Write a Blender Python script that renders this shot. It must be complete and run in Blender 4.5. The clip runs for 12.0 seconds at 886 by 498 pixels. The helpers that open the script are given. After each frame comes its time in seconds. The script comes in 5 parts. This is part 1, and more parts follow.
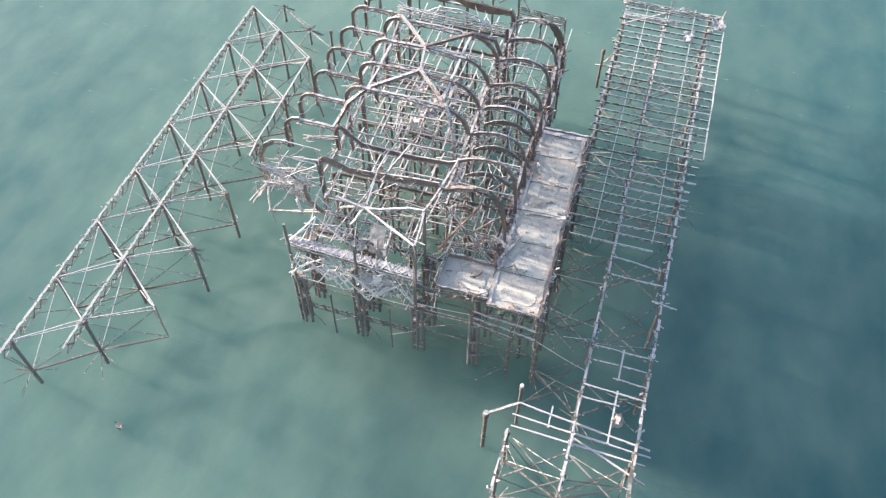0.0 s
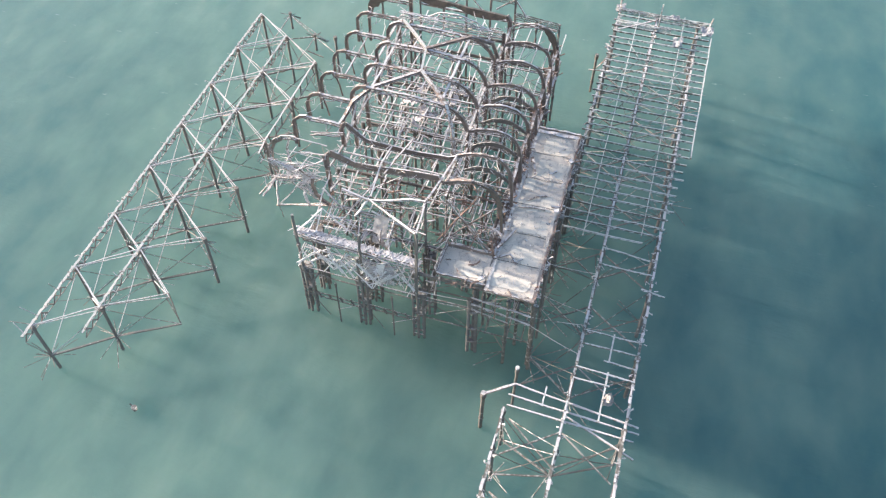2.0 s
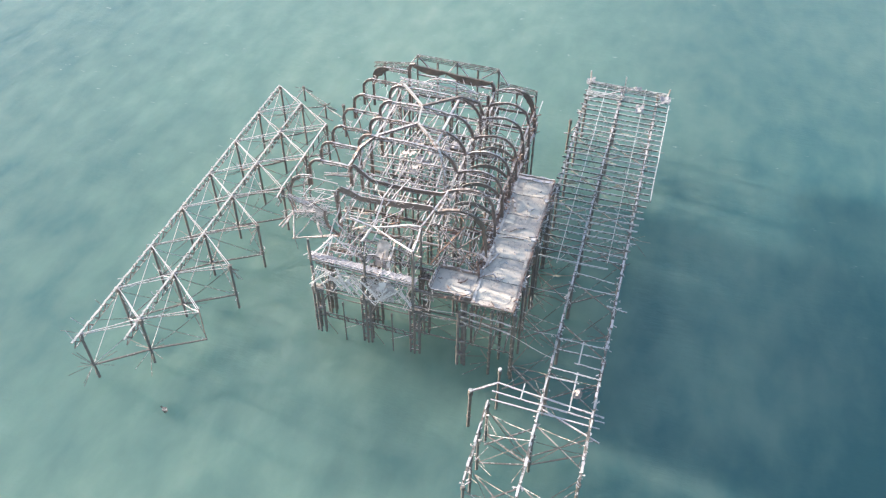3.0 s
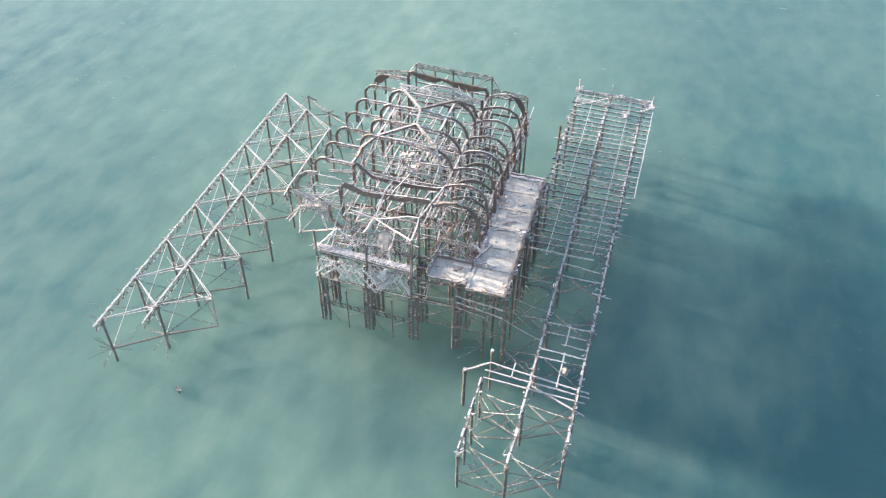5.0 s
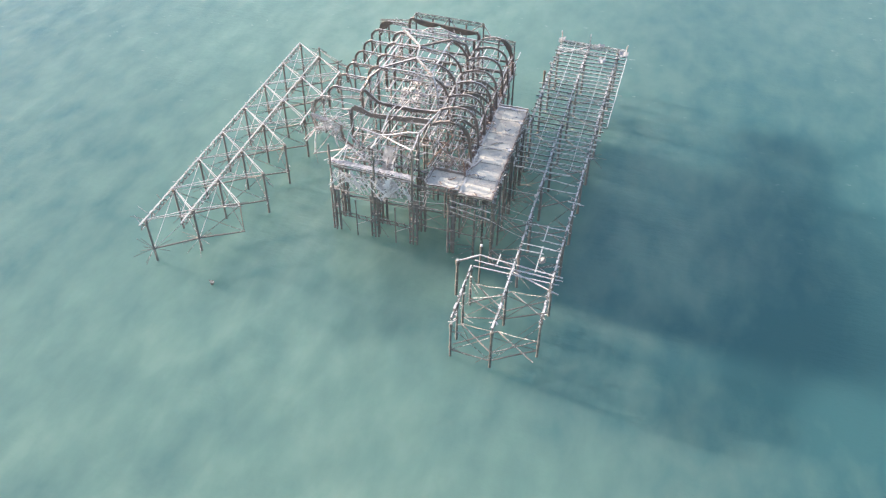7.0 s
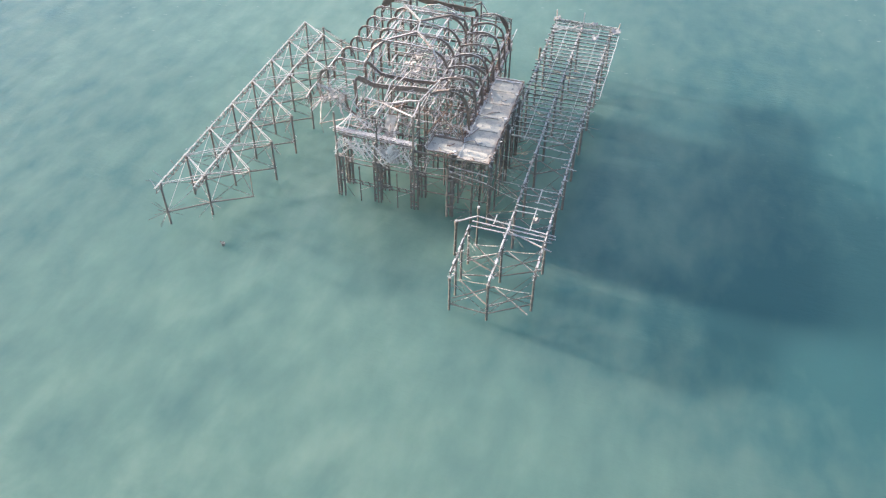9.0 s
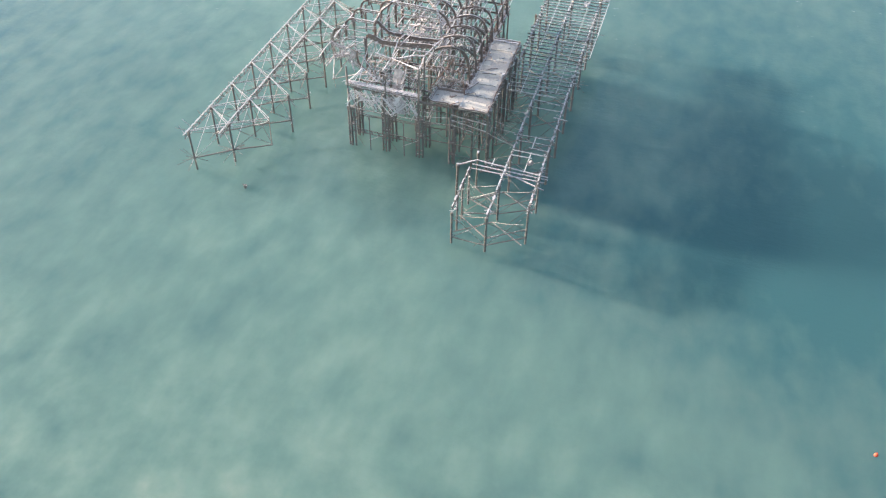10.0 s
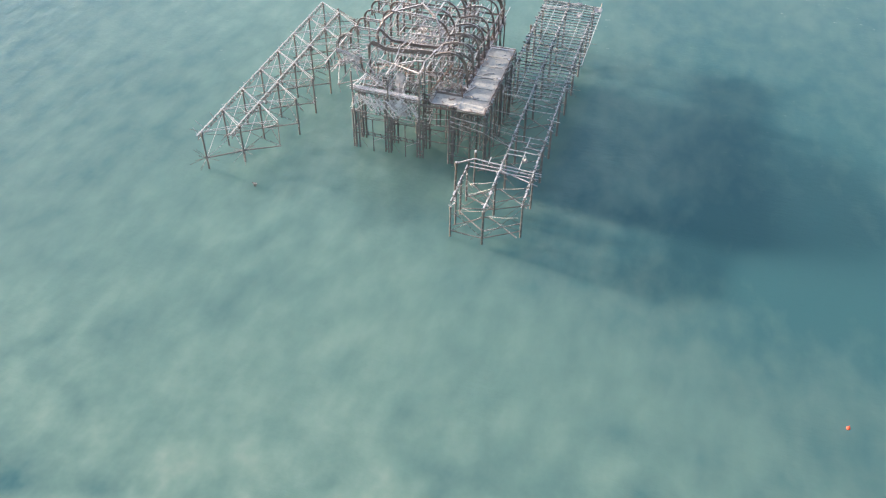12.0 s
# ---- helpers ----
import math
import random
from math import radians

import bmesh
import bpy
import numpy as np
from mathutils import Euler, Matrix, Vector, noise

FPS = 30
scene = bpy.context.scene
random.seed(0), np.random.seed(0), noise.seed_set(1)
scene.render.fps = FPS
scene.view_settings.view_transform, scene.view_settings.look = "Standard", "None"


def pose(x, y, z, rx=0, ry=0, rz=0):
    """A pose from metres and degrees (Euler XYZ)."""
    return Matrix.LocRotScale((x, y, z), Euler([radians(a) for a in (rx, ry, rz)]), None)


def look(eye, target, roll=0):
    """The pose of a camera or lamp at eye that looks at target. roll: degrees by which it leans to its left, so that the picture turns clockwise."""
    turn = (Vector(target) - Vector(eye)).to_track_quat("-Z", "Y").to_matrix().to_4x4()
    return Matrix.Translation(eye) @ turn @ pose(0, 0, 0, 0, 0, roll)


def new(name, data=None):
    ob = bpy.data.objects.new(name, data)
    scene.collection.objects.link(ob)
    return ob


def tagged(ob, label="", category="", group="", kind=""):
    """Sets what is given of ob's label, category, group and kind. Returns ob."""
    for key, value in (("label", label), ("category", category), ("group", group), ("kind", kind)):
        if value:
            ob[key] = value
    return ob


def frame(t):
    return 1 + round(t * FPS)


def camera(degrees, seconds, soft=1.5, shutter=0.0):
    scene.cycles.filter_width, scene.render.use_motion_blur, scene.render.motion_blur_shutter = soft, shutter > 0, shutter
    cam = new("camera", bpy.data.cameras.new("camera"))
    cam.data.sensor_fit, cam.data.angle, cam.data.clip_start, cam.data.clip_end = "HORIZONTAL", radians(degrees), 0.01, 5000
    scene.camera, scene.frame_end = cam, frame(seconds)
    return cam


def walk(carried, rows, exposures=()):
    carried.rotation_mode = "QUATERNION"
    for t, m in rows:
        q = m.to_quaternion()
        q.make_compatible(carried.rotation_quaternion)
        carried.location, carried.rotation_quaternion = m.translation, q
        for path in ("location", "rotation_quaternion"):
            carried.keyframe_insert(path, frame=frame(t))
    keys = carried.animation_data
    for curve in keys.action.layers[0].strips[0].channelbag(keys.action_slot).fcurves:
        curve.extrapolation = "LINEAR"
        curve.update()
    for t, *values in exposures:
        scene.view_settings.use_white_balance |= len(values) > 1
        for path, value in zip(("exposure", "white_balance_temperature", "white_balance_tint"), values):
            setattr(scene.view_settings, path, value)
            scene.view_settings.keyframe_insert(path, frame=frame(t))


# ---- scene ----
import collections

cam = camera(55.75, 12.0, soft=1.25)
PATH = [
    (0, (16.228, -48.736, 58.453), (7.275, -19.048, 19.231), -0.00),
    (0.5, (16.472, -49.440, 58.823), (7.507, -19.823, 19.549), -0.02),
    (1, (16.639, -50.250, 59.245), (7.759, -20.708, 19.895), 0.06),
    (1.5, (16.936, -51.184, 59.542), (8.040, -21.667, 20.177), 0.05),
    (1.9, (17.237, -52.026, 59.818), (8.124, -21.818, 21.031), 0.05),
    (2, (17.312, -52.237, 59.887), (8.145, -21.858, 21.246), 0.05),
    (2.5, (20.781, -62.992, 63.263), (10.618, -28.524, 28.497), 0.42),
    (2.6, (20.878, -63.264, 63.334), (10.700, -28.740, 28.628), 0.42),
    (3.5, (21.748, -65.706, 63.978), (11.438, -30.691, 29.808), 0.43),
    (4.5, (22.716, -68.420, 64.694), (12.260, -32.867, 31.128), 0.44),
    (5, (23.140, -69.830, 65.153), (12.721, -34.283, 31.570), 0.48),
    (5.5, (23.606, -71.326, 65.530), (13.209, -35.758, 31.962), 0.50),
    (5.9, (23.986, -72.472, 65.823), (13.596, -36.923, 32.233), 0.51),
    (6, (24.081, -72.759, 65.897), (13.693, -37.214, 32.301), 0.51),
    (6.5, (27.796, -84.053, 66.533), (17.348, -48.416, 33.053), 0.59),
    (6.6, (27.874, -84.351, 66.546), (17.439, -48.719, 33.057), 0.60),
    (7, (28.189, -85.545, 66.597), (17.804, -49.931, 33.074), 0.65),
    (8, (29.189, -88.669, 66.729), (18.801, -53.094, 33.165), 0.63),
    (9, (30.188, -91.793, 66.861), (19.798, -56.258, 33.256), 0.61),
    (9.4, (30.554, -93.042, 66.870), (20.185, -57.506, 33.259), 0.64),
    (9.5, (30.646, -93.355, 66.872), (20.282, -57.818, 33.260), 0.65),
    (10, (33.223, -103.059, 68.607), (22.920, -67.805, 34.680), 0.76),
    (10.1, (33.311, -103.353, 68.701), (23.009, -68.116, 34.757), 0.76),
    (10.5, (33.664, -104.532, 69.077), (23.363, -69.359, 35.066), 0.78),
    (11, (34.191, -106.043, 69.495), (23.873, -70.922, 35.436), 0.71),
    (11.5, (34.508, -107.649, 69.864), (24.282, -72.533, 35.772), 0.80),
    (12, (35.237, -109.290, 69.991), (24.673, -73.292, 36.938), 0.69),
]
walk(cam, [(t, look(eye, target, roll)) for t, eye, target, roll in PATH],
     exposures=[(0, 1.46), (1.9, 1.46), (2.6, 1.57), (7, 1.57), (9, 1.49), (12, 1.37)])

# ---- light ----
SUN_EL, SUN_AZ = 13.0, 171.0          # the sun stands low beyond the west landing stage
world = bpy.data.worlds.new("sky")
scene.world = world
world.use_nodes = True
wn = world.node_tree
sky = wn.nodes.new("ShaderNodeTexSky")
sky.sky_type = "NISHITA"
sky.sun_disc = False
sky.sun_elevation = radians(SUN_EL)
sky.sun_rotation = radians(90 - SUN_AZ)
sky.dust_density = 1.8
sky.ozone_density = 1.1
wn.links.new(sky.outputs[0], wn.nodes["Background"].inputs[0])
wn.nodes["Background"].inputs[1].default_value = 0.15
sun = new("sun", bpy.data.lights.new("sun", "SUN"))
sun.data.energy = 5.0
sun.data.angle = radians(2.4)
sun.data.color = (1.0, 0.912, 0.82)
sun.matrix_world = look((math.cos(radians(SUN_AZ)) * 80, math.sin(radians(SUN_AZ)) * 80, 80 * math.tan(radians(SUN_EL))), (0, 0, 0))


# ---- materials ----
def node_material(name):
    m = bpy.data.materials.new(name)
    m.use_nodes = True
    return m, m.node_tree, m.node_tree.nodes["Principled BSDF"]


def noise_node(nt, scale, detail=4.0, rough=0.55, coords="Object", stretch=(1, 1, 1)):
    tc = nt.nodes.new("ShaderNodeTexCoord")
    mp = nt.nodes.new("ShaderNodeMapping")
    mp.inputs["Scale"].default_value = stretch
    n = nt.nodes.new("ShaderNodeTexNoise")
    n.inputs["Scale"].default_value, n.inputs["Detail"].default_value, n.inputs["Roughness"].default_value = scale, detail, rough
    nt.links.new(tc.outputs[coords], mp.inputs[0])
    nt.links.new(mp.outputs[0], n.inputs["Vector"])
    return n.outputs["Fac"]


def ramp(nt, fac, stops):
    r = nt.nodes.new("ShaderNodeValToRGB")
    while len(r.color_ramp.elements) < len(stops):
        r.color_ramp.elements.new(0.5)
    for e, (at, col) in zip(r.color_ramp.elements, stops):
        e.position, e.color = at, (*col, 1)
    nt.links.new(fac, r.inputs[0])
    return r.outputs[0]


def mixed(nt, fac, a, b, mode="MIX"):
    x = nt.nodes.new("ShaderNodeMix")
    x.data_type, x.blend_type = "RGBA", mode
    for sock, v in ((x.inputs[0], fac), (x.inputs[6], a), (x.inputs[7], b)):
        if isinstance(v, (int, float)):
            sock.default_value = v
        elif isinstance(v, tuple):
            sock.default_value = (*v, 1)
        else:
            nt.links.new(v, sock)
    return x.outputs[2]


def math_node(nt, op, a, b=0.0, clamp=False):
    x = nt.nodes.new("ShaderNodeMath")
    x.operation, x.use_clamp = op, clamp
    for sock, v in zip(x.inputs, (a, b)):
        if isinstance(v, (int, float)):
            sock.default_value = v
        else:
            nt.links.new(v, sock)
    return x.outputs[0]


def bumped(nt, bsdf, height, strength, distance):
    b = nt.nodes.new("ShaderNodeBump")
    b.inputs["Strength"].default_value, b.inputs["Distance"].default_value = strength, distance
    nt.links.new(height, b.inputs["Height"])
    nt.links.new(b.outputs[0], bsdf.inputs["Normal"])


def iron(name, dark, rust, pale, cover, top_cover, rough=0.85, grain=2.6, soft=0.1):
    """Corroded iron: dark scale, rust, and a chalky crust of bird lime that lies thickest on the upper faces."""
    m, nt, b = node_material(name)
    base = mixed(nt, ramp(nt, noise_node(nt, 1.7, 5), [(0.38, (0, 0, 0)), (0.62, (1, 1, 1))]), dark, rust)
    info = nt.nodes.new("ShaderNodeObjectInfo")
    base = mixed(nt, math_node(nt, "MULTIPLY", info.outputs["Random"], 0.5), base, tuple(0.6 * v for v in dark))
    geo = nt.nodes.new("ShaderNodeNewGeometry")
    sep = nt.nodes.new("ShaderNodeSeparateXYZ")
    nt.links.new(geo.outputs["Normal"], sep.inputs[0])
    up = math_node(nt, "MULTIPLY", math_node(nt, "MAXIMUM", sep.outputs[2], 0.0), top_cover)
    amount = math_node(nt, "ADD", math_node(nt, "ADD", up, cover), math_node(nt, "MULTIPLY", math_node(nt, "SUBTRACT", noise_node(nt, grain, 6, 0.65), 0.5), 2.2))
    amount = math_node(nt, "ADD", amount, math_node(nt, "MULTIPLY", math_node(nt, "SUBTRACT", info.outputs["Random"], 0.5), 0.35))
    lime = ramp(nt, amount, [(0.52 - soft, (0, 0, 0)), (0.52 + soft, (1, 1, 1))])
    nt.links.new(mixed(nt, lime, base, mixed(nt, noise_node(nt, 6.0, 3), pale, tuple(0.62 * v for v in pale))), b.inputs["Base Color"])
    b.inputs["Roughness"].default_value = rough
    bumped(nt, b, noise_node(nt, 9.0, 5), 0.6, 0.03)
    return m


IRON = iron("rusted_iron", (0.22, 0.19, 0.178), (0.34, 0.262, 0.22), (0.77, 0.705, 0.715), 0.30, 0.40)
IRON_DARK = iron("wet_dark_iron", (0.165, 0.147, 0.14), (0.225, 0.192, 0.175), (0.50, 0.47, 0.455), 0.08, 0.34)
IRON_PALE = iron("lime_crusted_iron", (0.27, 0.23, 0.22), (0.41, 0.325, 0.28), (0.79, 0.725, 0.735), 0.40, 0.42)
IRON_RIB = iron("rusted_rib_iron", (0.19, 0.15, 0.138), (0.30, 0.222, 0.19), (0.72, 0.655, 0.655), 0.04, 0.52)
PLATE = iron("limed_plate_iron", (0.13, 0.11, 0.10), (0.26, 0.20, 0.165), (0.60, 0.575, 0.565), 0.38, 0.48)
JOIST = iron("galvanised_joist_iron", (0.11, 0.11, 0.11), (0.2, 0.175, 0.15), (0.70, 0.68, 0.67), 0.46, 0.3)
TAN = iron("tan_rusted_iron", (0.17, 0.13, 0.115), (0.32, 0.235, 0.195), (0.72, 0.66, 0.635), 0.30, 0.38)
RUST = iron("rust_brown_iron", (0.18, 0.115, 0.098), (0.34, 0.218, 0.172), (0.68, 0.58, 0.54), 0.04, 0.25)
TIE = iron("weathered_tie_iron", (0.12, 0.112, 0.105), (0.22, 0.192, 0.17), (0.55, 0.53, 0.515), 0.18, 0.30)
# dark iron; on the end ribs' plates its darkness stands in for shade
WEB = iron("rusted_lacing_iron", (0.115, 0.098, 0.09), (0.19, 0.148, 0.125), (0.45, 0.42, 0.40), 0.0, 0.25)
WHITE_BAR = iron("white_limed_bar", (0.22, 0.2, 0.19), (0.3, 0.265, 0.235), (0.80, 0.742, 0.755), 0.50, 0.35)
FOIL = iron("torn_grey_sheeting", (0.36, 0.325, 0.325), (0.45, 0.40, 0.385), (0.77, 0.70, 0.71), 0.5, 0.12, grain=1.1, soft=0.35)
# a whiter crust, its extra brightness standing in for sun on the front bars
LIME = iron("bright_lime_crust", (0.34, 0.31, 0.30), (0.42, 0.37, 0.35), (0.86, 0.815, 0.825), 0.85, 0.2)
TIMBER = iron("weathered_timber", (0.12, 0.105, 0.095), (0.2, 0.17, 0.145), (0.5, 0.475, 0.45), 0.1, 0.3)


def deck_material(name, tones, stain):
    m, nt, b = node_material(name)
    a = ramp(nt, noise_node(nt, 0.55, 6, 0.62, "Object"), [(0.30 + 0.12 * i, t) for i, t in enumerate(tones)])
    info = nt.nodes.new("ShaderNodeObjectInfo")
    a = mixed(nt, math_node(nt, "MULTIPLY", info.outputs["Random"], 0.35), a, stain)
    a = mixed(nt, ramp(nt, noise_node(nt, 6.0, 5), [(0.5, (0, 0, 0)), (0.78, (0.55, 0.55, 0.55))]), a, stain)
    crack = ramp(nt, math_node(nt, "ABSOLUTE", math_node(nt, "SUBTRACT", noise_node(nt, 0.8, 5, 0.6), 0.5)), [(0.0, (0.8, 0.8, 0.8)), (0.012, (0, 0, 0))])
    a = mixed(nt, crack, a, tuple(0.55 * v for v in stain))
    nt.links.new(a, b.inputs["Base Color"])
    b.inputs["Roughness"].default_value = 0.9
    bumped(nt, b, noise_node(nt, 5.0, 6), 0.3, 0.02)
    return m


DECK = deck_material("weathered_lilac_asphalt", [(0.50, 0.435, 0.392), (0.60, 0.515, 0.455), (0.66, 0.57, 0.495)], (0.41, 0.355, 0.32))
# cream deck tone, partly bare screed, partly standing in for sunlight
LIT_SCREED = deck_material("sunlit_cream_screed", [(0.66, 0.565, 0.48), (0.74, 0.64, 0.545), (0.78, 0.68, 0.58)], (0.56, 0.48, 0.415))


def water_material():
    m, nt, b = node_material("sea_water")
    broad = noise_node(nt, 0.04, 3, 0.5, "Object", (1.0, 0.7, 1.0))
    mid = noise_node(nt, 0.24, 4, 0.5, "Object", (1.25, 0.7, 1.0))
    mid.node.inputs["Distortion"].default_value = 0.15
    fac = math_node(nt, "ADD", math_node(nt, "MULTIPLY", broad, 0.4), math_node(nt, "MULTIPLY", mid, 0.6))
    # a drift of stirred-up sediment runs along the pier
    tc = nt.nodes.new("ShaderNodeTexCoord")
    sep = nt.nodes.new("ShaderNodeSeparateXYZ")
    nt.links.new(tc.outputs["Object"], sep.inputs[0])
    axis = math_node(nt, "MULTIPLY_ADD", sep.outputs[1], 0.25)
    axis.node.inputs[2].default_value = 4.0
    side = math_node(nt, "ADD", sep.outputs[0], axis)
    # darkening to the sides, put into the colour for lens vignette and shade
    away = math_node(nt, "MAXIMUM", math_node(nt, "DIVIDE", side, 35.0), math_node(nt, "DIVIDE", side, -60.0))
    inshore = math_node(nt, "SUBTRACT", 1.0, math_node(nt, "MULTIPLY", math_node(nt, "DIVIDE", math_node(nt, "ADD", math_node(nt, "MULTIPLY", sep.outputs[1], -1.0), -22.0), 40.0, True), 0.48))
    plume_vignette = math_node(nt, "SUBTRACT", 0.17, math_node(nt, "MULTIPLY", math_node(nt, "MULTIPLY", math_node(nt, "MINIMUM", away, 1.5), 0.28), inshore))
    # the colour varies less to the east, standing in for the pavilion's even shade
    shade_even = math_node(nt, "SUBTRACT", 1.0, math_node(nt, "MULTIPLY", math_node(nt, "DIVIDE", side, 60.0, True), 0.45))
    fac = math_node(nt, "ADD", math_node(nt, "MULTIPLY", math_node(nt, "SUBTRACT", fac, 0.5), shade_even), 0.5)
    fac = math_node(nt, "ADD", fac, plume_vignette)
    # the colour is darkened round the landing stage for soft shade on the water
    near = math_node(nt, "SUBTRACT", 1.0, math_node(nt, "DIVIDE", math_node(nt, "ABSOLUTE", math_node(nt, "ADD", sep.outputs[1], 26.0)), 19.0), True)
    stage_shade = math_node(nt, "MULTIPLY", near, math_node(nt, "DIVIDE", math_node(nt, "ADD", sep.outputs[0], 8.0), 14.0, True))
    fac = math_node(nt, "SUBTRACT", fac, math_node(nt, "MULTIPLY", stage_shade, 0.15))
    # the far sea's colour is lightened for the sky light on it
    far_skylight = math_node(nt, "DIVIDE", math_node(nt, "ADD", sep.outputs[1], -8.0), 50.0, True)
    fac = math_node(nt, "ADD", fac, math_node(nt, "MULTIPLY", far_skylight, 0.14))
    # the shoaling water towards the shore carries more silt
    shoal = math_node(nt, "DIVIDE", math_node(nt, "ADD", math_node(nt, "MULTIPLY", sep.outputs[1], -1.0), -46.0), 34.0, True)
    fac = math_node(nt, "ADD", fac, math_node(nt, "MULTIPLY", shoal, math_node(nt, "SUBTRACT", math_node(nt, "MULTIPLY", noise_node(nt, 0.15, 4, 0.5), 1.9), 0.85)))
    # the darkest stop also carries the blue of the pavilion's shade
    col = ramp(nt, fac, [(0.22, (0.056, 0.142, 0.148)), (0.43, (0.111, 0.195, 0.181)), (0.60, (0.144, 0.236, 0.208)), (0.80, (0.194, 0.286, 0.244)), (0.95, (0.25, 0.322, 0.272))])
    foam = math_node(nt, "MULTIPLY", ramp(nt, noise_node(nt, 0.9, 5, 0.6, "Object", (0.5, 1.6, 1.0)), [(0.665, (0, 0, 0)), (0.74, (1, 1, 1))]), math_node(nt, "MULTIPLY", ramp(nt, noise_node(nt, 0.03, 3), [(0.42, (0, 0, 0)), (0.58, (0.7, 0.7, 0.7))]), math_node(nt, "DIVIDE", math_node(nt, "ADD", sep.outputs[1], 8.0), 40.0, True)))
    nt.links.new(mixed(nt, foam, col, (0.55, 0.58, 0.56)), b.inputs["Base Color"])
    b.inputs["Roughness"].default_value = 0.16
    b.inputs["IOR"].default_value = 1.333
    b.inputs["Subsurface Weight"].default_value = 1.0
    b.inputs["Subsurface Radius"].default_value = (1.0, 1.3, 1.4)
    b.inputs["Subsurface Scale"].default_value = 16.0
    waves = math_node(nt, "ADD", math_node(nt, "MULTIPLY", noise_node(nt, 0.35, 3, 0.5, "Object", (1.0, 0.5, 1.0)), 1.0), math_node(nt, "MULTIPLY", noise_node(nt, 1.5, 4, 0.6, "Object", (0.6, 1.0, 1.0)), 0.3))
    ripple = noise_node(nt, 1.1, 5, 0.6, "Object", (0.4, 1.5, 1.0))
    patch = ramp(nt, noise_node(nt, 0.05, 3, 0.5), [(0.42, (0.15, 0.15, 0.15)), (0.62, (1, 1, 1))])
    waves = math_node(nt, "ADD", waves, math_node(nt, "MULTIPLY", math_node(nt, "MULTIPLY", ripple, patch), 0.5))
    bumped(nt, b, waves, 0.36, 0.35)
    return m


WATER = water_material()


def plain(name, colour, rough=0.6, metal=0.0):
    m, nt, b = node_material(name)
    n = noise_node(nt, 4.0, 5)
    nt.links.new(mixed(nt, n, tuple(0.7 * v for v in colour), tuple(min(1, 1.2 * v) for v in colour)), b.inputs["Base Color"])
    b.inputs["Roughness"].default_value, b.inputs["Metallic"].default_value = rough, metal
    bumped(nt, b, n, 0.3, 0.02)
    return m


ORANGE = plain("orange_buoy_paint", (0.72, 0.10, 0.045), 0.6)
SHEET = plain("crumpled_grey_sheet", (0.32, 0.31, 0.325), 0.8)
NET = plain("pale_tangled_net", (0.36, 0.32, 0.30), 0.95)

# ---- building helpers ----
rng = random.Random(7)
WHERE = {}


def thing(name, at, label, category, group="", kind=""):
    ob = new(name)
    ob.location = at
    WHERE[ob] = Vector(at)
    return tagged(ob, label, category, group, kind)


def part(name, geo, mat, parent=None, label="", smooth=False):
    """One mesh object, its origin at its own middle, under a thing or a part."""
    verts, faces = geo
    vs = [Vector(v) for v in verts]
    mid = sum(vs, Vector()) / len(vs)
    me = bpy.data.meshes.new(name)
    me.from_pydata([v - mid for v in vs], [], faces)
    me.materials.append(mat)
    if smooth:
        me.shade_smooth()
    ob = new(name, me)
    WHERE[ob] = mid
    if parent is not None:
        ob.parent = parent
        ob.location = mid - WHERE[parent]
    else:
        ob.location = mid
    if label:
        ob["label"] = label
    return ob


def join(*geos):
    verts, faces = [], []
    for v, f in geos:
        k = len(verts)
        verts += list(v)
        faces += [tuple(i + k for i in face) for face in f]
    return verts, faces


def sweep(pts, profile, side=None, jitter=0.0):
    """A closed profile of (across, up) points carried along pts. side: the direction of 'across' where it is not level."""
    pts = [Vector(p) for p in pts]
    verts, n = [], len(profile)
    for i, p in enumerate(pts):
        d = (pts[min(i + 1, len(pts) - 1)] - pts[max(i - 1, 0)]).normalized()
        s = Vector(side) if side is not None else d.cross(Vector((0, 0, 1)))
        if s.length < 1e-3:
            s = Vector((1, 0, 0))
        s = (s - d * s.dot(d)).normalized()
        u = s.cross(d)
        off = Vector([rng.uniform(-jitter, jitter) for _ in range(3)]) if jitter and 0 < i < len(pts) - 1 else Vector()
        k = 1 + (rng.uniform(-0.18, 0.18) if jitter else 0)
        verts += [p + off + s * a * k + u * b * k for a, b in profile]
    faces = [tuple(reversed(range(n))), tuple(range((len(pts) - 1) * n, len(pts) * n))]
    for i in range(len(pts) - 1):
        for j in range(n):
            a, b = i * n + j, i * n + (j + 1) % n
            faces.append((a, b, b + n, a + n))
    return verts, faces


def rect(w, h):
    return [(-w / 2, -h / 2), (w / 2, -h / 2), (w / 2, h / 2), (-w / 2, h / 2)]


def ring(r, n=6):
    return [(r * math.cos(2 * math.pi * i / n), r * math.sin(2 * math.pi * i / n)) for i in range(n)]


def i_beam(w, h, t=0.04):
    a, b, c = w / 2, h / 2, t / 2
    return [(-a, -b), (a, -b), (a, -b + t), (c, -b + t), (c, b - t), (a, b - t), (a, b), (-a, b), (-a, b - t), (-c, b - t), (-c, -b + t), (-a, -b + t)]


def along(p, q, n, sag=0.0, wob=0.0):
    p, q = Vector(p), Vector(q)
    out = []
    for i in range(n + 1):
        f = i / n
        v = p.lerp(q, f) - Vector((0, 0, sag * 4 * f * (1 - f)))
        if 0 < i < n:
            v += Vector([rng.uniform(-wob, wob) for _ in range(3)])
        out.append(v)
    return out


def bar(p, q, w, h, segs=3, wob=0.02, sag=0.0):
    return sweep(along(p, q, segs, sag, wob), rect(w, h), jitter=wob * 0.3)


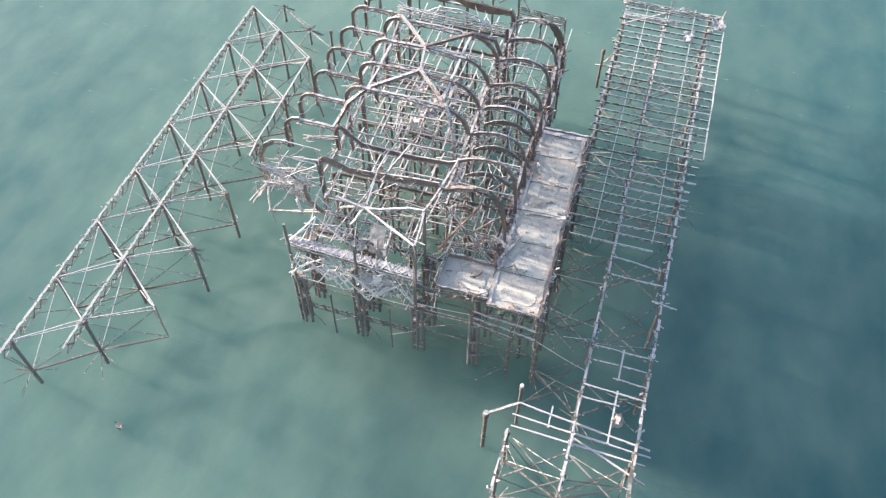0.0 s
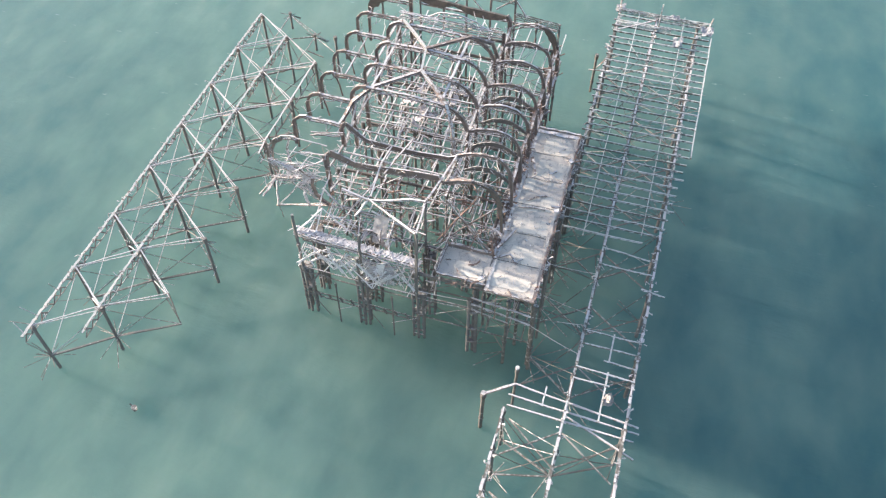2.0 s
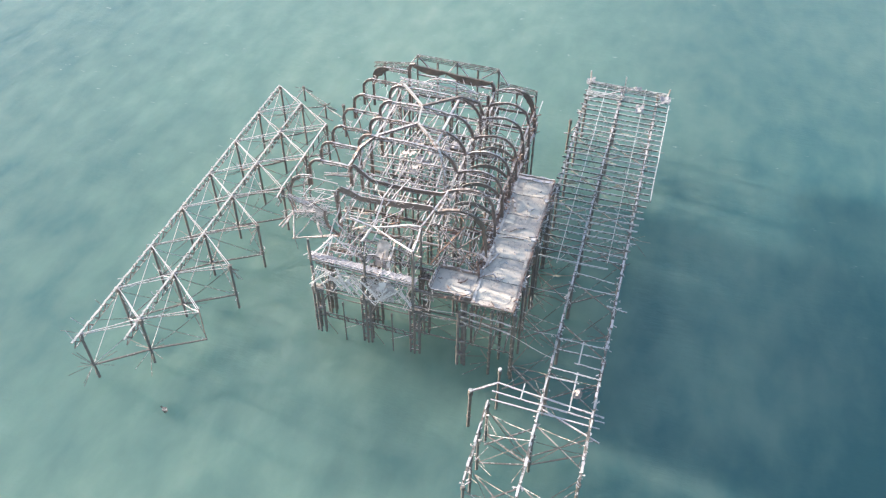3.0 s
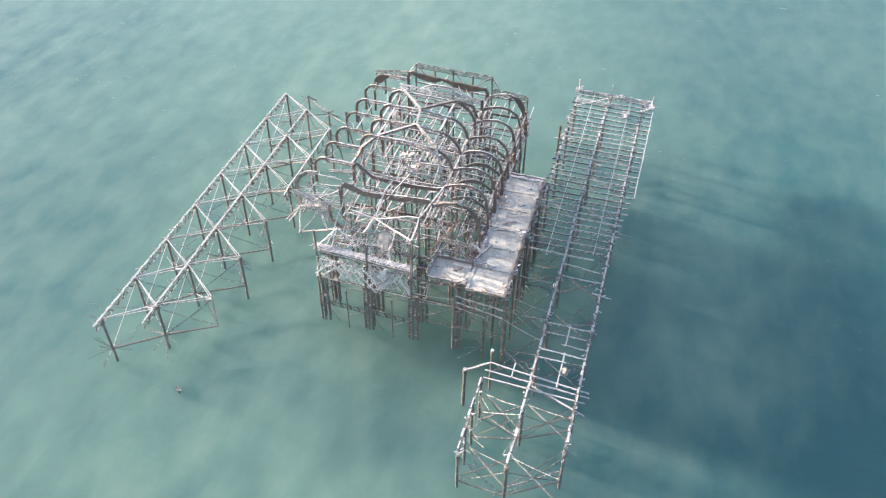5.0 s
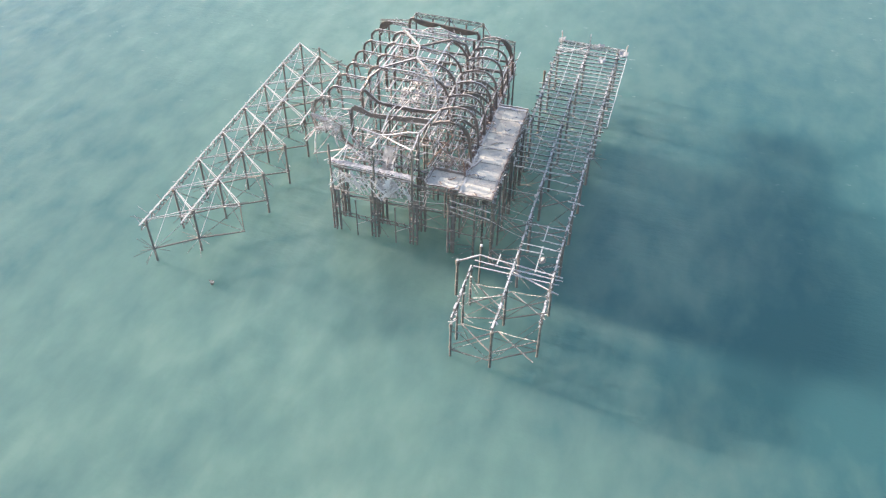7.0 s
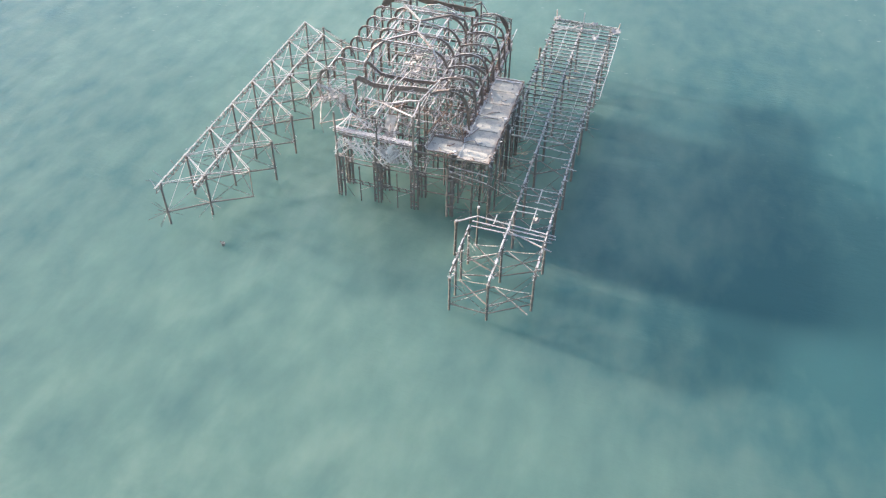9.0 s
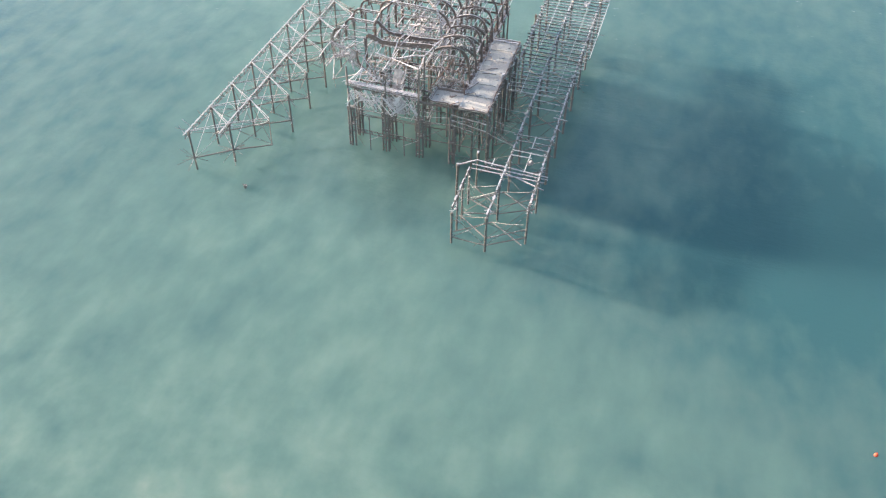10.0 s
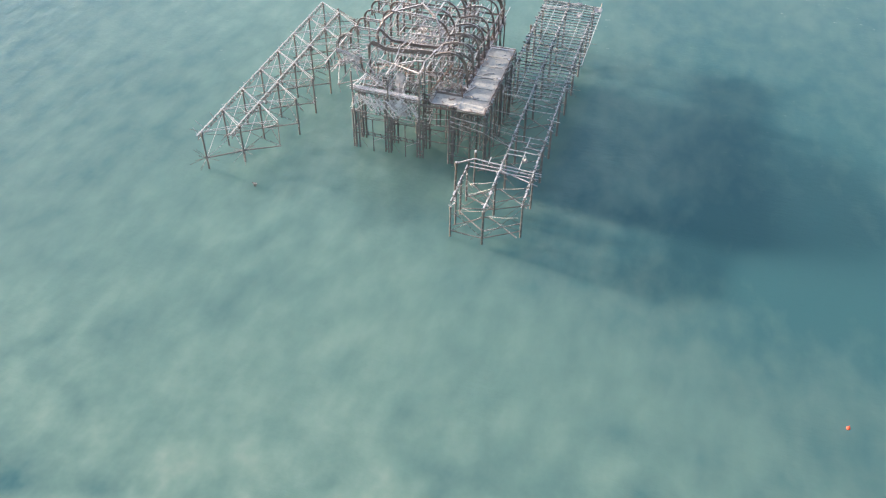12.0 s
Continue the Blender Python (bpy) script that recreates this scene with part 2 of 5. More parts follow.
def rod(p, q, r=0.03, segs=2, sag=0.0, wob=0.02):
    return sweep(along(p, q, segs, sag, wob), ring(r, 4))


def column(x, y, z0, z1, r, lean=(0, 0)):
    """A round iron column with a collar and a flange at its head."""
    p, q = Vector((x - lean[0], y - lean[1], z0)), Vector((x, y, z1))
    d = q - p
    zs = [0, 0.44, 0.441, 0.465, 0.466, 0.93, 0.931, 1.0]
    rs = [1.12, 1.0, 1.35, 1.35, 1.0, 1.0, 1.5, 1.5]
    verts, n = [], 7
    for f, k in zip(zs, rs):
        for a, b in ring(r * k, n):
            verts.append(p + d * f + Vector((a, b, 0)))
    faces = [tuple(reversed(range(n))), tuple(range((len(zs) - 1) * n, len(zs) * n))]
    for i in range(len(zs) - 1):
        for j in range(n):
            a, b = i * n + j, i * n + (j + 1) % n
            faces.append((a, b, b + n, a + n))
    return verts, faces


def trough(p, q, w=0.34, h=0.6, pitch=0.43):
    """A laced girder: a broad limed top plate with ragged edges, a zigzag web below it and a slim bottom angle."""
    p, q = Vector(p), Vector(q)
    d = (q - p).normalized()
    s = d.cross(Vector((0, 0, 1))).normalized()
    up = Vector((0, 0, 1))
    n = max(2, round((q - p).length / pitch))
    top = sweep(along(p - s * 0.04, q - s * 0.04, 2 * n, 0, 0.018), rect(w, 0.06), jitter=0.03)
    low = sweep(along(p - up * h + s * 0.1, q - up * h + s * 0.1, n, 0, 0.03), rect(0.06, 0.05))
    web = []
    for i in range(n):
        if rng.random() < 0.14:
            continue
        u, v = p.lerp(q, i / n) - up * 0.05, p.lerp(q, (i + 1) / n) - up * 0.05
        u, v = (u, v - up * h) if i % 2 else (u - up * h, v)
        web.append(sweep([u + s * rng.uniform(0.06, 0.15), v + s * rng.uniform(0.06, 0.15)], rect(0.05, rng.uniform(0.08, 0.13)), side=s))
    # shreds of decking bolts left on the plate
    for i in range(n):
        if rng.random() < 0.3:
            c = p.lerp(q, (i + rng.random()) / n) + s * rng.uniform(-0.5, 0.5) * w + up * 0.06
            e = c + Vector((rng.uniform(-0.25, 0.25), rng.uniform(-0.25, 0.25), rng.uniform(0.0, 0.12)))
            web.append(sweep([c, e], rect(0.12, 0.05)))
    return (top, join(low, *web))


def lattice(p, q, w, h, pitch=0.75, flange=0.12, keep=1.0):
    """A lattice girder: two top and two bottom angles with zigzag lacing on the two faces and across the top."""
    p, q = Vector(p), Vector(q)
    d = (q - p).normalized()
    s = d.cross(Vector((0, 0, 1))).normalized()
    up = Vector((0, 0, 1))
    geos = []
    for a in (-1, 1):
        for b in (0, -1):
            o = s * a * w / 2 + up * b * h
            geos.append(sweep(along(p + o, q + o, 3, 0, 0.015), rect(flange, 0.06)))
    n = max(2, round((q - p).length / pitch))
    for i in range(n):
        if rng.random() > keep:
            continue
        u, v = p.lerp(q, i / n), p.lerp(q, (i + 1) / n)
        for a in (-1, 1):
            o = s * a * w / 2
            u2, v2 = (u, v - up * h) if i % 2 else (u - up * h, v)
            geos.append(sweep([u2 + o, v2 + o], rect(0.07, 0.03), side=s))
        o1, o2 = (s * w / 2, -s * w / 2) if i % 2 else (-s * w / 2, s * w / 2)
        geos.append(sweep([u + o1, v + o2], rect(0.09, 0.03)))
    return join(*geos)


def ragged_sheet(o, u, v, nu, nv, holes=0.15, crumple=0.1, thick=0.025, seed=1):
    """A torn, crumpled sheet that spans u and v from o: a warped grid with a frayed rim, holes and a real thickness."""
    r = random.Random(seed)
    o, u, v = Vector(o), Vector(u), Vector(v)
    n = u.cross(v).normalized()
    pts = []
    for j in range(nv + 1):
        for i in range(nu + 1):
            p = o + u * ((i + r.uniform(-0.25, 0.25)) / nu) + v * ((j + r.uniform(-0.25, 0.25)) / nv)
            pts.append(p + n * (r.gauss(0, 0.35 * crumple) + 2.4 * crumple * noise.noise(p * 1.7 + Vector((seed, 0, 0)))))
    quads = []
    for j in range(nv):
        for i in range(nu):
            edge = i in (0, nu - 1) or j in (0, nv - 1)
            if r.random() > holes * (2.0 if edge else 1.0):
                a = j * (nu + 1) + i
                quads.append((a, a + 1, a + nu + 2, a + nu + 1))
    # the largest piece that hangs together
    owner = collections.defaultdict(list)
    for n_q, q in enumerate(quads):
        for i in range(4):
            owner[frozenset((q[i], q[(i + 1) % 4]))].append(n_q)
    left, best = set(range(len(quads))), set()
    while left:
        todo, seen = [left.pop()], set()
        while todo:
            n_q = todo.pop()
            seen.add(n_q)
            for i in range(4):
                for other in owner[frozenset((quads[n_q][i], quads[n_q][(i + 1) % 4]))]:
                    if other in left:
                        left.discard(other)
                        todo.append(other)
        best = max(best, seen, key=len)
    quads = [quads[n_q] for n_q in sorted(best)]
    k = len(pts)
    count = collections.Counter(frozenset((q[i], q[(i + 1) % 4])) for q in quads for i in range(4))
    faces = list(quads) + [tuple(x + k for x in reversed(q)) for q in quads]
    for q in quads:
        for i in range(4):
            a, b = q[i], q[(i + 1) % 4]
            if count[frozenset((a, b))] == 1:
                faces.append((b, a, a + k, b + k))
    used = {x: i for i, x in enumerate(sorted({x for f in faces for x in f}))}
    verts = pts + [p - n * thick for p in pts]
    return [verts[x] for x in used], [tuple(used[x] for x in f) for f in faces]


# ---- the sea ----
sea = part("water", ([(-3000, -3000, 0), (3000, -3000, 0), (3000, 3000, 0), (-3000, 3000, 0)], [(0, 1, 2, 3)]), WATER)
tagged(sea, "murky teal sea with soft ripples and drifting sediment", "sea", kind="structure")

# ---- west landing stage: three rows of posts in a triangular grid ----
west = thing("landing_stage", (-19.5, -5, 0), "pale rust-crusted iron frame of a ruined landing stage", "pier ruin")
ZW, ZN = 6.25, 1.9
A = [(-23.6, -26.55 + 6.04 * k) for k in range(8)]
B = [(-19.5, -23.35 + 6.05 * k) for k in range(7)]
C = [(-15.0, -20.7 + 6.1 * k) for k in range(6)]
for row in (A, B, C):
    for k, (x, y) in enumerate(row):
        if row is C and k == 0:
            part("post", bar((x, y, ZW), (-15.2, -20.55, 1.75), 0.1, 0.1), IRON, west)
            continue
        part("post", column(x, y, -1.5, ZW - 0.2, 0.13, (rng.uniform(-0.1, 0.1), rng.uniform(-0.1, 0.1))), IRON_DARK, west)


def girder(p, q, parent, w=0.34, plate=None):
    top, web = trough(p, q, w)
    g = part("girder", web, IRON_RIB, parent)
    part("top_plate", top, plate or PLATE, g, "grey-white limed top plate")


ends = [(-23.6, -27.7), *A]
for a, b in zip(ends, ends[1:]):
    girder((*a, ZW), (*b, ZW), west, 0.21)
ends = [(-19.4, -26.0), *B]
for a, b in zip(ends, ends[1:]):
    girder((*a, ZW), (*b, ZW), west, 0.2)
for p, q in ((C[5], C[4]), (C[4], C[3]), (C[3], (-14.8, -4.2))):
    g = part("girder", bar((*p, ZW), (*q, ZW), 0.13, 0.1, 4, 0.03), IRON_PALE, west)
    part("bottom_chord", bar((*p, ZW - 1.15), (*q, ZW - 1.15), 0.12, 0.1, 4, 0.03), IRON_DARK, g)
    n = max(2, round(abs(p[1] - q[1]) / 1.5))
    for i in range(n):
        f = (i + 0.5) / n
        x, y = p[0] + (q[0] - p[0]) * f, p[1] + (q[1] - p[1]) * f
        part("web_post", bar((x, y, ZW), (x + rng.uniform(-0.1, 0.1), y + rng.uniform(-0.25, 0.25), ZW - 1.15), 0.1, 0.1, 2, 0.02), IRON_DARK, g)


def brace_pair(a, b, za, zb, mat, parent):
    part("brace", bar((*a, za), (*b, zb), 0.07, 0.06, 4, 0.05), mat, parent)
    part("brace", bar((a[0], a[1] + 0.1, za - 0.15), (b[0], b[1] - 0.1, zb - 0.4), 0.06, 0.06, 3, 0.03), mat, parent)


def near_nodes(r1, r2, reach=4.2):
    for a in r1:
        for b in r2:
            if abs(a[1] - b[1]) < reach:
                yield a, b


for r1, r2 in ((A, B), (B, C)):
    for a, b in near_nodes(r1, r2):
        brace_pair(a, b, ZW - 0.05, ZW - 0.05, rng.choice((IRON_PALE, IRON_PALE, IRON)), west)
        if rng.random() < 0.85:
            part("tie_rod", rod((a[0], a[1], ZW - 0.5), (b[0], b[1], ZN), 0.04, 3, 0.12), rng.choice((IRON, IRON_DARK)), west)
        if rng.random() < 0.85:
            part("tie_rod", rod((b[0], b[1], ZW - 0.5), (a[0], a[1], ZN), 0.04, 3, 0.12), rng.choice((IRON, IRON_DARK)), west)
        if b[1] > a[1]:
            part("low_brace", bar((*a, ZN), (*b, ZN), 0.13, 0.13), IRON_DARK, west)
for row in (A, B):
    for k in range(len(row) - 1):
        if rng.random() < 0.8:
            part("tie_rod", rod((*row[k], ZN), (*row[k + 1], ZW - 0.5), 0.04, 2, 0.05), IRON, west)
        if rng.random() < 0.5:
            part("tie_rod", rod((*row[k + 1], ZN), (*row[k], ZW - 0.5), 0.03, 2, 0.05), IRON, west)
for x, y in C[1:]:
    for _ in range(5):
        a, l = rng.uniform(0, 6.28), rng.uniform(0.4, 1.3)
        part("loose_rod", rod((x, y, ZW - 0.6), (x + l * math.cos(a), y + l * math.sin(a), ZW - 1.0 - rng.uniform(0.3, 1.8)), 0.04), rng.choice((IRON, IRON_RIB, TAN)), west)
    for _ in range(3):
        a, l = rng.uniform(2.0, 4.3), rng.uniform(0.6, 1.6)
        part("loose_rod", rod((x, y, ZN), (x + l * math.cos(a), y + l * math.sin(a), ZN + rng.uniform(-0.8, 0.8)), 0.03), IRON_DARK, west)
for row in (A, B):
    for n, (x, y) in enumerate(row):
        for _ in range(7 if n else 12):
            a, l = rng.uniform(0, 6.28), rng.uniform(0.7, 2.9)
            part("loose_rod", rod((x, y, ZN), (x + l * math.cos(a), y + l * math.sin(a), ZN + rng.uniform(-1.1, 1.3)), 0.033), rng.choice((TIE, IRON_DARK, TIE)), west)
for p, q in (((-23.6, -25.6, 6.2), (-24.6, -25.9, 7.4)), ((-23.6, -27.4, 6.2), (-24.3, -27.2, 7.2)), ((-23.6, -26.4, 6.1), (-25.2, -26.9, 6.6)), ((-23.5, -23.0, 6.2), (-23.9, -23.2, 7.2)), ((-19.5, -25.4, 6.2), (-19.2, -26.2, 6.6))):
    part("stanchion", rod(p, q, 0.04), IRON, west)
# broken-off stumps and low ties beyond the far end
N1, N2 = (-23.6, 21.9, 1.9), (-19.3, 18.9, 1.9)
for x, y, z in (N1, N2):
    part("post", column(x, y, -1.5, z + 0.35, 0.13), IRON_DARK, west)
    for _ in range(6):
        a, l = rng.uniform(0, 6.28), rng.uniform(0.4, 1.3)
        part("loose_rod", rod((x, y, z), (x + l * math.cos(a), y + l * math.sin(a), z + rng.uniform(-0.9, 0.5)), 0.045), rng.choice((TIE, IRON_DARK)), west)
part("post", column(-15.4, 16.0, -1.5, 4.8, 0.14), IRON_DARK, west)
for p, q, w in ((N1, (*A[7], ZN), 0.1), (N1, N2, 0.08), (N2, (-17.6, 18.7, 1.8), 0.1), (N2, (-22.4, 17.4, 1.9), 0.1), (N1, (-17.8, 18.6, 1.9), 0.06), (N2, (-15.0, 14.4, 4.0), 0.07), (N2, (*B[6], ZN), 0.08)):
    part("low_brace", bar(p, q, w, w, 3, 0.04), TIE, west)
part("bracket", bar((-16.8, 11.9, 5.6), (-14.8, 11.4, 5.6), 0.1, 0.1), IRON_DARK, west)

# ---- east landing stage ----
east = thing("landing_stage", (17.5, -2, 0), "ruined iron landing stage with bare pale joists above the sea", "pier ruin")
PX, QX, SX = 13.3, 17.3, 21.65


def ze(y):
    return 5.7 + 1.1 * min(1.0, max(0.0, (y + 30) / 36))


for x, y0, y1, mat in ((PX, -6.0, 26.4, IRON), (QX, -30.6, 26.4, IRON_PALE), (SX, -27.9, 24.5, IRON_PALE), (13.0, -30.4, -22.6, IRON_PALE)):
    y = y0
    while y < y1 - 0.5:
        e = min(y + 6.0, y1)
        g = part("girder", sweep(along((x, y, ze(y) - 0.2), (x, e, ze(e) - 0.2), 5, 0, 0.03), i_beam(0.2, 0.4), jitter=0.03), TIE, east)
        s = y
        while s < e - 0.3:
            l = min(rng.uniform(0.35, 1.1), e - s)
            if rng.random() < (0.75 if mat is IRON_PALE else 0.45):
                dx = rng.uniform(-0.05, 0.05)
                part("plank_stub", bar((x + dx, s, ze(s) + 0.05), (x + dx, s + l, ze(s + l) + 0.05), rng.uniform(0.1, 0.22), rng.uniform(0.04, 0.09), 2, 0.03), rng.choice((IRON_PALE, TAN, IRON_PALE, IRON, FOIL) if x == SX else (WHITE_BAR, IRON_PALE, IRON_PALE, JOIST, IRON)), g)
            s += l + rng.uniform(0.08, 0.5)
        y = e
# joists on the far deck
y = -4.9
while y < 26.9:
    x0, x1 = 13.1 + rng.uniform(-0.35, 0.15), 22.95 + rng.uniform(-0.15, 0.12)
    if y < 6.0:
        x1 = 22.3 + 0.07 * y + rng.uniform(-0.2, 0.35)
    if y < -3.2:
        x1 = rng.uniform(20.0, 21.6)
    part("joist", sweep(along((x0, y + rng.uniform(-0.08, 0.08), ze(y) + 0.08), (x1, y + rng.uniform(-0.08, 0.08), ze(y) + 0.08), 4, 0.02, 0.02), rect(0.09, 0.17)), JOIST, east)
    y += 0.99
for x, y0, y1 in ((15.4, -5.6, 26.4), (20.1, -4.5, 27.0)):
    part("stringer", sweep(along((x, y0, ze(y0) + 0.2), (x, y1, ze(y1) + 0.2), 12, 0, 0.03), rect(0.08, 0.08)), JOIST, east)
part("edge_beam", sweep(along((23.0, 5.9, ze(6) + 0.1), (23.1, 24.3, ze(24) + 0.1), 10, 0, 0.03), rect(0.11, 0.18)), JOIST, east, "white edge beam")
for k, x in enumerate((PX, QX, SX)):
    for j in range(10):
        y = (-30.3, -30.7, -27.9)[k] + 6.1 * j
        if x == PX and y < -7:
            continue
        if y > 27:
            continue
        part("post", column(x, y, -1.5, ze(y) - 0.35, 0.14 if y < -20 else 0.16), TIE if y < -20 else IRON_DARK, east)
        for _ in range(2 if y < -20 else 5):
            a = rng.uniform(1.7, 4.6) if x == SX else rng.uniform(-1.4, 1.4) if x == PX else rng.uniform(0, 6.28)
            l = rng.uniform(1.2, 2.8)
            part("tie_rod", rod((x, y, 2.0), (x + l * math.cos(a), y + l * math.sin(a), 2.0 + rng.uniform(-1.0, 1.6)), 0.035), TIE, east)
for y in (-30.4, -28.0, -25.7, -22.7):
    part("post", column(13.0, y, -1.5, ze(y) - 0.35 - (0.5 if y < -29 else 0.0), 0.13), TIE, east)
    for _ in range(3):
        a, l = rng.uniform(-1.5, 1.5), rng.uniform(0.8, 2.4)
        part("tie_rod", rod((13.0, y, rng.uniform(1.0, 4.5)), (13.0 + l * math.cos(a), y + l * math.sin(a), rng.uniform(0.4, 4.5)), 0.03), TIE, east)
for a, b in (((13.0, -30.4), (17.3, -30.7)), ((17.3, -30.7), (21.65, -27.9)), ((13.0, -25.7), (17.3, -24.6)), ((17.3, -24.6), (21.65, -22.3)), ((13.0, -22.7), (17.3, -24.6))):
    part("low_brace", bar((*a, 1.0), (*b, 1.0), 0.11, 0.11), IRON_DARK, east)
    part("tie_rod", rod((*a, 4.6), (*b, 1.0), 0.045, 3, 0.1), TIE, east)
    part("tie_rod", rod((*b, 4.6), (*a, 1.0), 0.045, 3, 0.1), TIE, east)
for j in range(10):
    y = -30.5 + 6.1 * j
    for a, b in ((PX, QX), (QX, SX)):
        for s in (-1, 1):
            ya, yb = y + 3.05 * (0 if s < 0 else 1), y + 3.05 * (1 if s < 0 else 0)
            if yb > 26 or ya > 26:
                continue
            part("low_brace", bar((a, ya, 2.0), (b, yb, 2.0), 0.1, 0.1), IRON_DARK, east)
            if rng.random() < 0.6:
                part("tie_rod", rod((a, ya, 2.0), (b, yb, ze(y) - 0.5), 0.04, 2, 0.1), TIE, east)
for y, x0, x1 in ((-14.6, 17.3, 21.6), (-15.8, 17.3, 21.8), (-16.9, 19.2, 21.7), (-17.9, 17.3, 21.7), (-18.9, 17.3, 20.0), (-6.3, 17.3, 21.6), (-8.0, 17.5, 21.6), (-9.6, 20.9, 22.8)):
    part("joist", bar((x0, y, ze(y) + 0.1), (x1, y - rng.uniform(0, 0.5), ze(y) + 0.1), 0.1, 0.1, 3, 0.04), JOIST, east)
for x, y0, y1 in ((19.6, -16.9, -14.4), (19.7, -21.9, -17.8), (15.6, -21.9, -20.2)):
    part("stringer", bar((x, y0, ze(y0) + 0.1), (x, y1, ze(y1) + 0.1), 0.12, 0.12, 3, 0.02), JOIST, east)
for y0, y1, x0, x1 in ((-20.2, -21.3, 13.3, 22.6), (-21.2, -21.8, 13.0, 22.7), (-22.1, -22.5, 13.1, 22.4)):
    part("waling", bar((x0, y0, 5.35), (x1, y1, 5.5), 0.11, 0.11, 6, 0.03), IRON_PALE, east)
part("waling", bar((11.2, -21.6, 5.1), (13.3, -20.2, 5.3), 0.15, 0.15), IRON_PALE, east)
part("waling", bar((17.3, -21.7, 5.3), (22.6, -23.8, 5.4), 0.11, 0.11), IRON_PALE, east)

# ---- loose piles ----
for x, y, z, r, cap in ((11.2, -21.6, 5.1, 0.16, PLATE), (13.15, -19.05, 5.6, 0.12, IRON_PALE), (12.1, 20.9, 4.8, 0.14, IRON_DARK)):
    pl = thing("mooring_pile", (x, y, 0), "weathered timber mooring pile standing in the sea", "pile", "mooring piles")
    part("shaft", column(x, y, -1.5, z, r, (0.1, 0.05)), TIMBER, pl)
    part("cap", sweep([(x, y, z), (x, y, z + 0.12), (x, y, z + 0.2)], ring(r * 1.3, 8)), cap, pl)
    if y > 0:
        part("tie_rod", rod((x, y, 3.0), (13.4, 20.0, 5.6), 0.05), TAN, pl)
        part("tie_rod", rod((x, y, 3.0), (13.3, 22.6, 4.0), 0.04), IRON_DARK, pl)
        part("bracket", bar((x - 0.6, y - 0.2, 3.0), (x + 1.9, y + 0.1, 3.1), 0.12, 0.12), IRON_PALE, pl)

# ---- trestle under the pavilion ----
trestle = thing("pier_trestle", (2, 0, 0), "dark cast iron column trestle carrying the pavilion deck above the sea", "pier trestle")
ZD = 9.2
ROWS_X = (-5.7, -0.8, 4.0, 8.5, 13.2)
ROWS_Y = (-15.0, -12.2, -6.1, 0.0, 6.0, 12.0, 15.0)


def cluster(x, y, top):
    """Columns bound close together and stitched with short batten plates, mottled with lime."""
    for n, (dx, dy) in enumerate(((-0.42, -0.2), (0.02, -0.3), (0.42, -0.2), (-0.22, 0.34), (0.28, 0.34))):
        shaft = part("column", column(x + dx + rng.uniform(-0.04, 0.04), y + dy, -1.5, top + rng.uniform(-0.25, 0.15), 0.11, (rng.uniform(-0.08, 0.08), 0)), IRON_DARK, trestle)
    z = 0.5
    while z < top - 0.2:
        a, b = rng.choice(((-0.42, 0.02), (0.02, 0.42), (-0.42, 0.42), (-0.42, 0.02)))
        part("batten_plate", bar((x + a, y - 0.28, z), (x + b, y - 0.28, z + rng.uniform(-0.06, 0.06)), 0.09, rng.uniform(0.1, 0.2), 2, 0.02), rng.choice((IRON_DARK, IRON_DARK, IRON_RIB)), shaft)
        z += rng.uniform(0.5, 0.9)
    for z in (3.4, top - 0.3):
        part("clamp", sweep([(x, y, z), (x, y, z + 0.14)], [(0.58 * a, 0.44 * b) for a, b in ring(1.0, 8)]), IRON_DARK, shaft)


for x in ROWS_X:
    for y in ROWS_Y:
        if x > 13 and (y > 4 or y < -14) or x == 8.5 and y < -14:
            continue
        if x < 5 and y < -14:
            cluster(x, y + 0.25, 6.2)
            part("column", column(x - 0.1, y - 0.1, 5.8, ZD - 0.1, 0.11), IRON_DARK, trestle)
            part("bracket", bar((x + 0.3, y, 4.0), (x + 1.2, y, 5.7), 0.13, 0.13, 2, 0.03), IRON_DARK, trestle)
            continue
        if x < 5 and y < -12:
            cluster(x + 0.1, y, 8.0)
            continue
        for dx in (-0.3, 0.3):
            part("column", column(x + dx, y, -1.5, ZD - 0.4, 0.115), IRON_DARK, trestle)
for x in (-3.2, 1.7, 6.3):
    for y in (-9.2, -3.0, 3.0, 9.0):
        for dx in (-0.2, 0.2):
            part("column", column(x + dx, y, -1.5, ZD - 0.4, 0.12), IRON_DARK, trestle)
        for _ in range(3):
            a, l = rng.uniform(0, 6.28), rng.uniform(1.5, 3.4)
            part("tie_rod", rod((x, y, 3.2), (x + l * math.cos(a), y + l * math.sin(a), 3.2 + rng.uniform(-1.5, 3.0)), 0.04), IRON_DARK, trestle)
